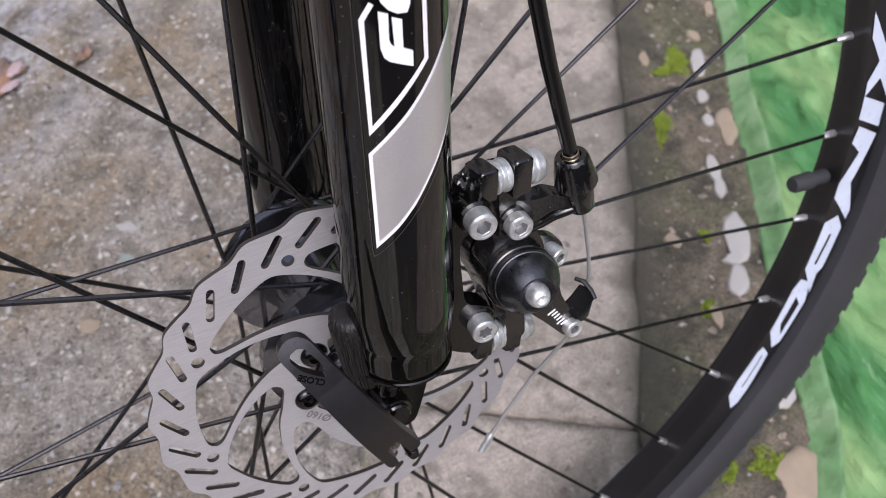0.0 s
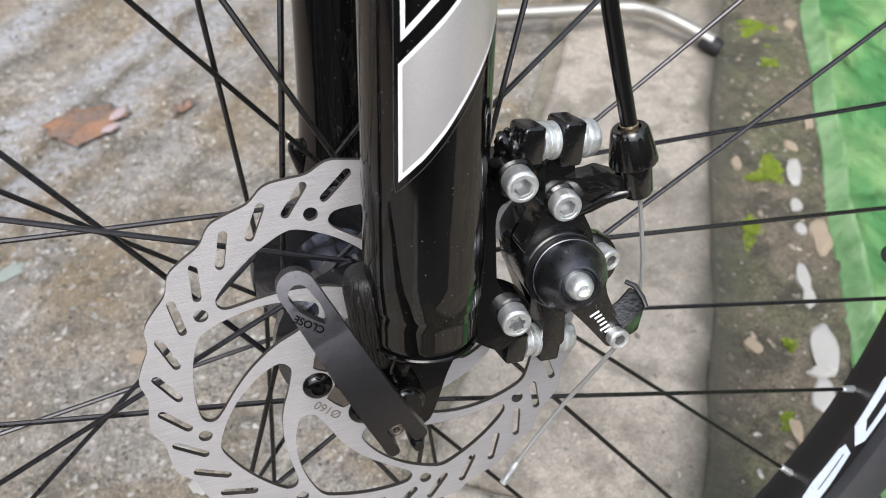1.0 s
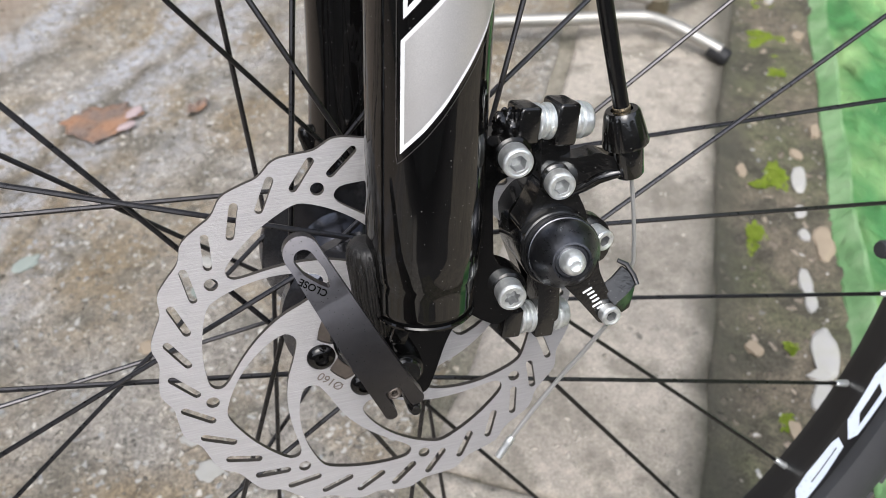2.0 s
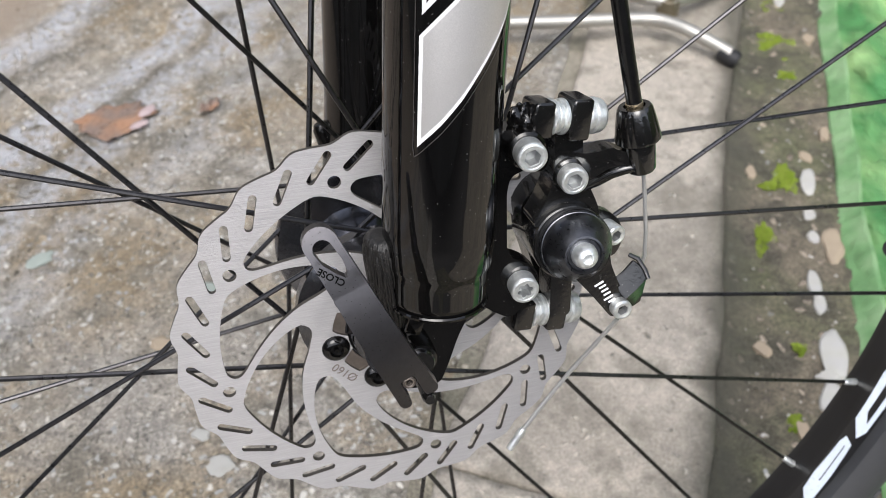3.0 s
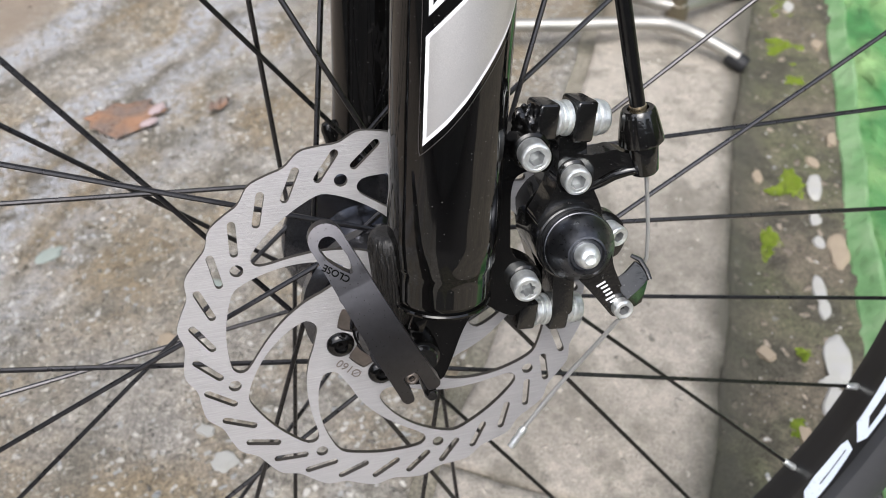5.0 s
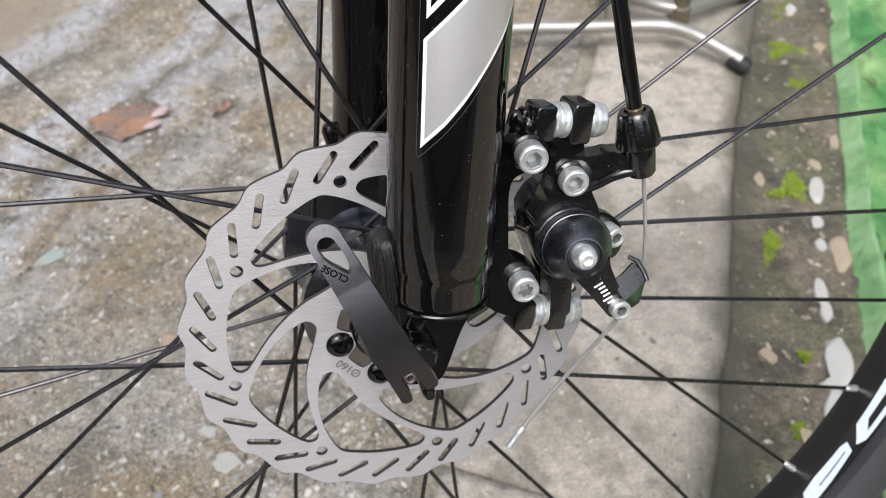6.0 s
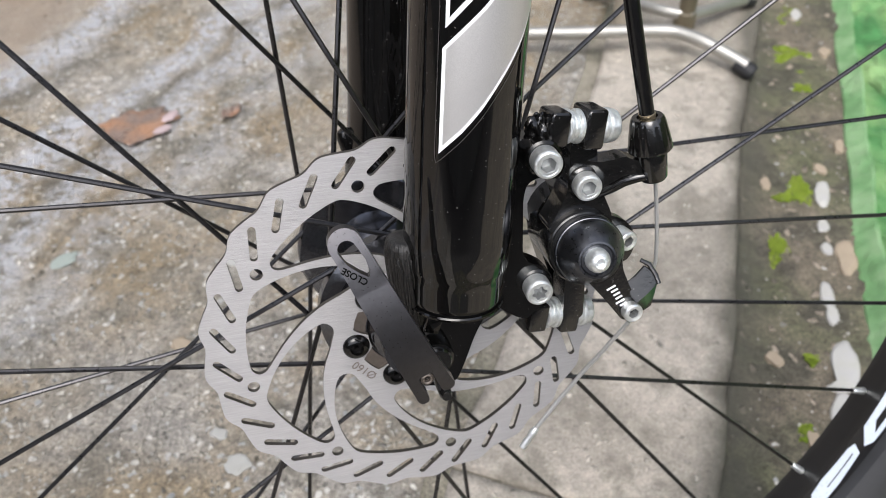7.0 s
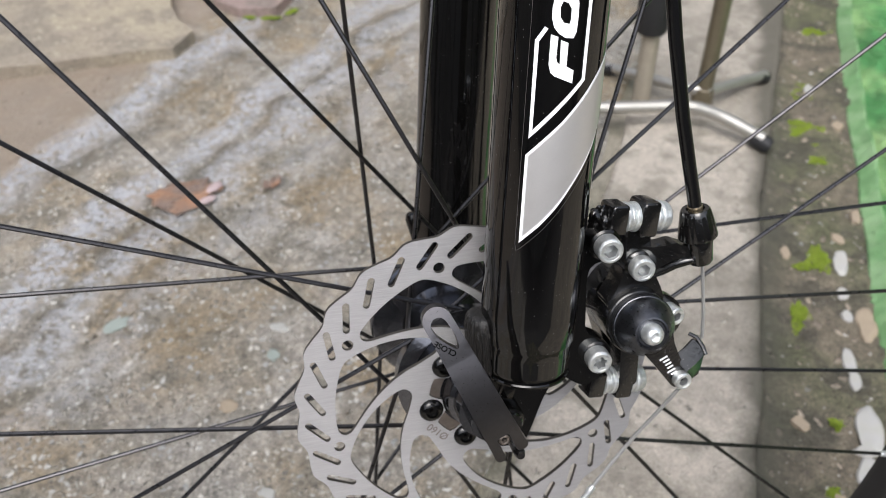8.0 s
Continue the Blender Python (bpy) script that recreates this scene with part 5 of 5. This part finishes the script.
for i, (x, y, sx, sy, mat, word) in enumerate(((-0.112, 0.149, 0.010, 0.009, PAVESTONE, "white"), (-0.262, 0.430, 0.013, 0.009, GREENCHIP, "pale green"), (-0.096, 0.383, 0.006, 0.010, PAVESTONE, "white"), (-0.105, 0.345, 0.008, 0.006, GREENCHIP, "pale green"), (-0.153, 0.289, 0.008, 0.008, STONE2, "tan"), (-0.125, 0.182, 0.008, 0.005, PAVESTONE, "white"))):
    lump("stone", x, y, -0.001, (sx, sy, 0.0026), mat, word + " stone chip bedded in the concrete paving", "stone", 40 + i * 2.9, 30 * i, "stones in the paving")

# grit strewn over paving and gutter
rng = random.Random(11)
unit = bmesh.new()
bmesh.ops.create_icosphere(unit, subdivisions=1, radius=1.0)
ball, tris = [v.co.copy() for v in unit.verts], [[v.index for v in f.verts] for f in unit.faces]
unit.free()
verts, faces = [], []
for k in range(2200):
    if k < 1300:
        x, y, z = rng.uniform(-0.45, 0.12), rng.uniform(0.0, 1.0), -0.001
        if Vector((x, y, 0)).dot(ACROSS) > -0.03:
            continue
    else:
        p = spot(rng.uniform(0.19, 0.31), rng.uniform(-0.15, 1.1))
        x, y, z = p.x, p.y, -0.009
    r = 0.0006 + 0.0016 * rng.random() ** 3
    m = Matrix.Translation((x, y, z + r * 0.3)) @ Matrix.Rotation(rng.uniform(0, 6.28), 4, "Z") @ Matrix.Diagonal((r * rng.uniform(0.8, 1.6), r, r * 0.7, 1))
    first = len(verts)
    verts += [tuple(m @ v) for v in ball]
    faces += [[first + q for q in f] for f in tris]
me = bpy.data.meshes.new("grit")
me.from_pydata(verts, [], faces)
me.materials.append(GRIT)
tagged(new("grit", me), "small loose grit strewn over paving and dirt", "grit", kind="stuff")


def moss_clump(x, y, size, seed, turn, z=-0.009, where="growing in the gutter", group="moss in the gutter"):
    """A cushion of many small upright leaflets with a ragged outline."""
    rng = random.Random(seed)
    bm = bmesh.new()
    for _ in range(int(1500 * max(1.0, size[0] * size[1] / 0.0006))):
        a, r = rng.uniform(0, 6.283), rng.random() ** 0.6
        reach = 0.78 + 0.75 * noise.noise(Vector((math.cos(a) * 1.9, math.sin(a) * 1.9, seed)))
        px, py = r * reach * size[0] * math.cos(a), r * reach * size[1] * math.sin(a)
        h = 0.0012 * (1 - 0.6 * r) + rng.uniform(0, 0.0014)
        t, w = rng.uniform(0, 6.283), rng.uniform(0.0005, 0.0011)
        c = Vector((px, py, 0))
        e = Vector((math.cos(t), math.sin(t), 0))
        f = Vector((rng.uniform(-1, 1), rng.uniform(-1, 1), 0)) * 0.0016
        v = [bm.verts.new(c - e * w), bm.verts.new(c + e * w), bm.verts.new(c + e * w * 0.7 + f + Vector((0, 0, h))), bm.verts.new(c - e * w * 0.7 + f + Vector((0, 0, h)))]
        bm.faces.new(v)
    me = bpy.data.meshes.new("moss_clump")
    bm.to_mesh(me)
    bm.free()
    me.materials.append(MOSS)
    ob = new("moss_clump", me)
    ob.matrix_world = pose(x, y, z, 0, 0, turn)
    return tagged(ob, "bright yellow-green moss cushion " + where, "moss", group)


for i, (x, y, sx, sy, tr) in enumerate(((0.515, 0.343, 0.030, 0.016, 58), (0.490, 0.337, 0.011, 0.007, 0), (0.442, 0.266, 0.012, 0.025, -32), (0.653, 0.594, 0.034, 0.032, 30), (0.646, 0.552, 0.010, 0.010, 0), (0.626, 0.522, 0.014, 0.010, -16), (0.704, 0.694, 0.034, 0.026, 40), (0.668, 0.694, 0.012, 0.026, -30), (0.76, 0.83, 0.030, 0.014, 50), (0.84, 0.86, 0.03, 0.016, 0), (0.348, 0.062, 0.008, 0.010, -30), (0.397, 0.129, 0.007, 0.008, 0), (0.307, -0.079, 0.020, 0.016, 0), (0.271, -0.068, 0.012, 0.006, 20))):
    moss_clump(x, y, (sx, sy), 5 + i * 1.7, tr)

for i, (x, y, sx, sy, tr) in enumerate(((-0.075, 1.158, 0.012, 0.007, -30), (-0.040, 1.146, 0.018, 0.008, -15), (0.000, 1.162, 0.014, 0.008, 50))):
    moss_clump(x, y, (sx, sy), 31 + i * 1.3, tr, 0.0, "at the edge of a worn paver", "moss at the paver")

# fallen leaves
def leaf_at(x, y, size, turn, seed, label):
    bm = bmesh.new()
    rings, seg = 8, 72
    grid = [[bm.verts.new((0, 0, 0.003))]]
    for i in range(1, rings + 1):
        f = i / rings
        row = []
        for k in range(seg):
            a = 2 * math.pi * k / seg
            e = Vector((math.cos(a), math.sin(a), 0))
            reach = 1 + 0.34 * noise.noise(e * 1.9 + Vector((seed, 0, 0))) + 0.20 * noise.noise(e * 5 + Vector((0, seed, 0))) - 0.28 * max(0, 1 - abs((k / seg * 360 - 325)) / 14)
            lift = 0.002 + 0.0030 * noise.noise(e * f * 2 + Vector((seed, 3, 0))) + 0.005 * f ** 3 * max(0, noise.noise(e * 2 + Vector((7, seed, 0))))
            row.append(bm.verts.new((e.x * f * reach * size[0], e.y * f * reach * size[1], lift)))
        grid.append(row)
    for k in range(seg):
        bm.faces.new((grid[0][0], grid[1][k], grid[1][(k + 1) % seg]))
        for i in range(1, rings):
            bm.faces.new((grid[i][k], grid[i + 1][k], grid[i + 1][(k + 1) % seg], grid[i][(k + 1) % seg]))
    ob = part("leaf", bm, LEAF)
    ob.matrix_world = pose(x, y, 0.002, 0, 0, turn)
    s_ = ob.modifiers.new("thickness", "SOLIDIFY")
    s_.thickness = 0.0005
    return tagged(ob, label, "leaf", "fallen leaves")


big_leaf = leaf_at(-0.188, 0.645, (0.040, 0.034), 15, 2.0, "wet reddish-brown fallen leaf lying on the paving")
for x, y, sx, sy, tr in ((0.036, -0.006, 0.012, 0.007, 30), (0.020, -0.028, 0.011, 0.006, 10)):
    bm = bmesh.new()
    bmesh.ops.create_icosphere(bm, subdivisions=3, radius=1.0)
    for v in bm.verts:
        v.co *= 1 + 0.3 * noise.noise(v.co * 2)
        v.co = Vector((v.co.x * sx, v.co.y * sy, v.co.z * 0.002 + 0.004))
    curl = part("curled_edge", bm, PINKLEAF, big_leaf, "pale curled leaf edge")
    curl.matrix_basis = pose(x, y, 0, 0, 0, tr)
leaf_at(-0.080, 0.642, (0.016, 0.008), 40, 5.0, "small orange-brown leaf fragment lying on the paving")

# ---- tubular stand standing on the paving ----
stand = new("tubular_stand")
tagged(stand, "worn chrome tubular stand with black rubber feet on paving", "stand")


for thick, pts in ((0.0086, [(0.560, 0.553, 0.016), (0.545, 0.572, 0.022), (0.524, 0.597, 0.029), (0.508, 0.618, 0.031), (0.486, 0.636, 0.031), (0.431, 0.650, 0.031), (0.374, 0.662, 0.031), (0.290, 0.680, 0.031), (0.262, 0.668, 0.026), (0.228, 0.628, 0.012)]),
                   (0.0078, [(0.443, 0.805, 0.012), (0.474, 0.744, 0.022), (0.502, 0.690, 0.031), (0.530, 0.668, 0.031)]), (0.0078, [(0.530, 0.664, 0.031), (0.599, 0.692, 0.022), (0.658, 0.717, 0.012)])):
    bm = bmesh.new()
    tube(bm, soft_path(pts), thick, 18)
    part("leg_tube", bm, CHROME, stand, "worn chrome tube")
for x, y, dx, dy, k in ((0.558, 0.556, 0.62, -0.78, 0.96), (0.446, 0.799, -0.5, 0.86, 0.82), (0.652, 0.715, 0.92, 0.39, 0.82), (0.228, 0.628, -0.65, -0.76, 0.96)):
    d = Vector((dx, dy, -0.3)).normalized()
    bm = bmesh.new()
    lathe(bm, [(-0.012 * k, 0), (-0.012 * k, 0.0098 * k), (-0.010 * k, 0.0112 * k), (0.012 * k, 0.0118 * k), (0.016 * k, 0.0098 * k), (0.017 * k, 0)], Vector((x, y, 0.0128 * k)), d, 20)
    part("rubber_foot", bm, FOOT, stand, "black rubber foot")
for x, y, sleeve in ((0.532, 0.672, False), (0.450, 0.697, True)):
    bm = bmesh.new()
    tube(bm, [(x, y, 0.0), (x + 0.004, y, 0.3), (x + 0.01, y, 0.75)], 0.0115 if not sleeve else 0.0125, 20)
    if not sleeve:
        lathe(bm, [(0, 0.0117), (0, 0.0150), (0.020, 0.0150), (0.022, 0.0117)], (x, y, 0.014), (0, 0, 1), 20)
    up = part("upright", bm, DULLTUBE if sleeve else OLIVE, stand, "dull tan upright tube" if sleeve else "dull olive upright tube")
    if sleeve:
        bm = bmesh.new()
        lathe(bm, [(0.0, 0.0127), (0.002, 0.019), (0.008, 0.0220), (0.05, 0.0225), (0.5, 0.0225), (0.5, 0.0127)], (x, y, 0.116), (0, 0, 1), 28)
        part("sleeve", bm, FOOT, up, "black rubber sleeve")
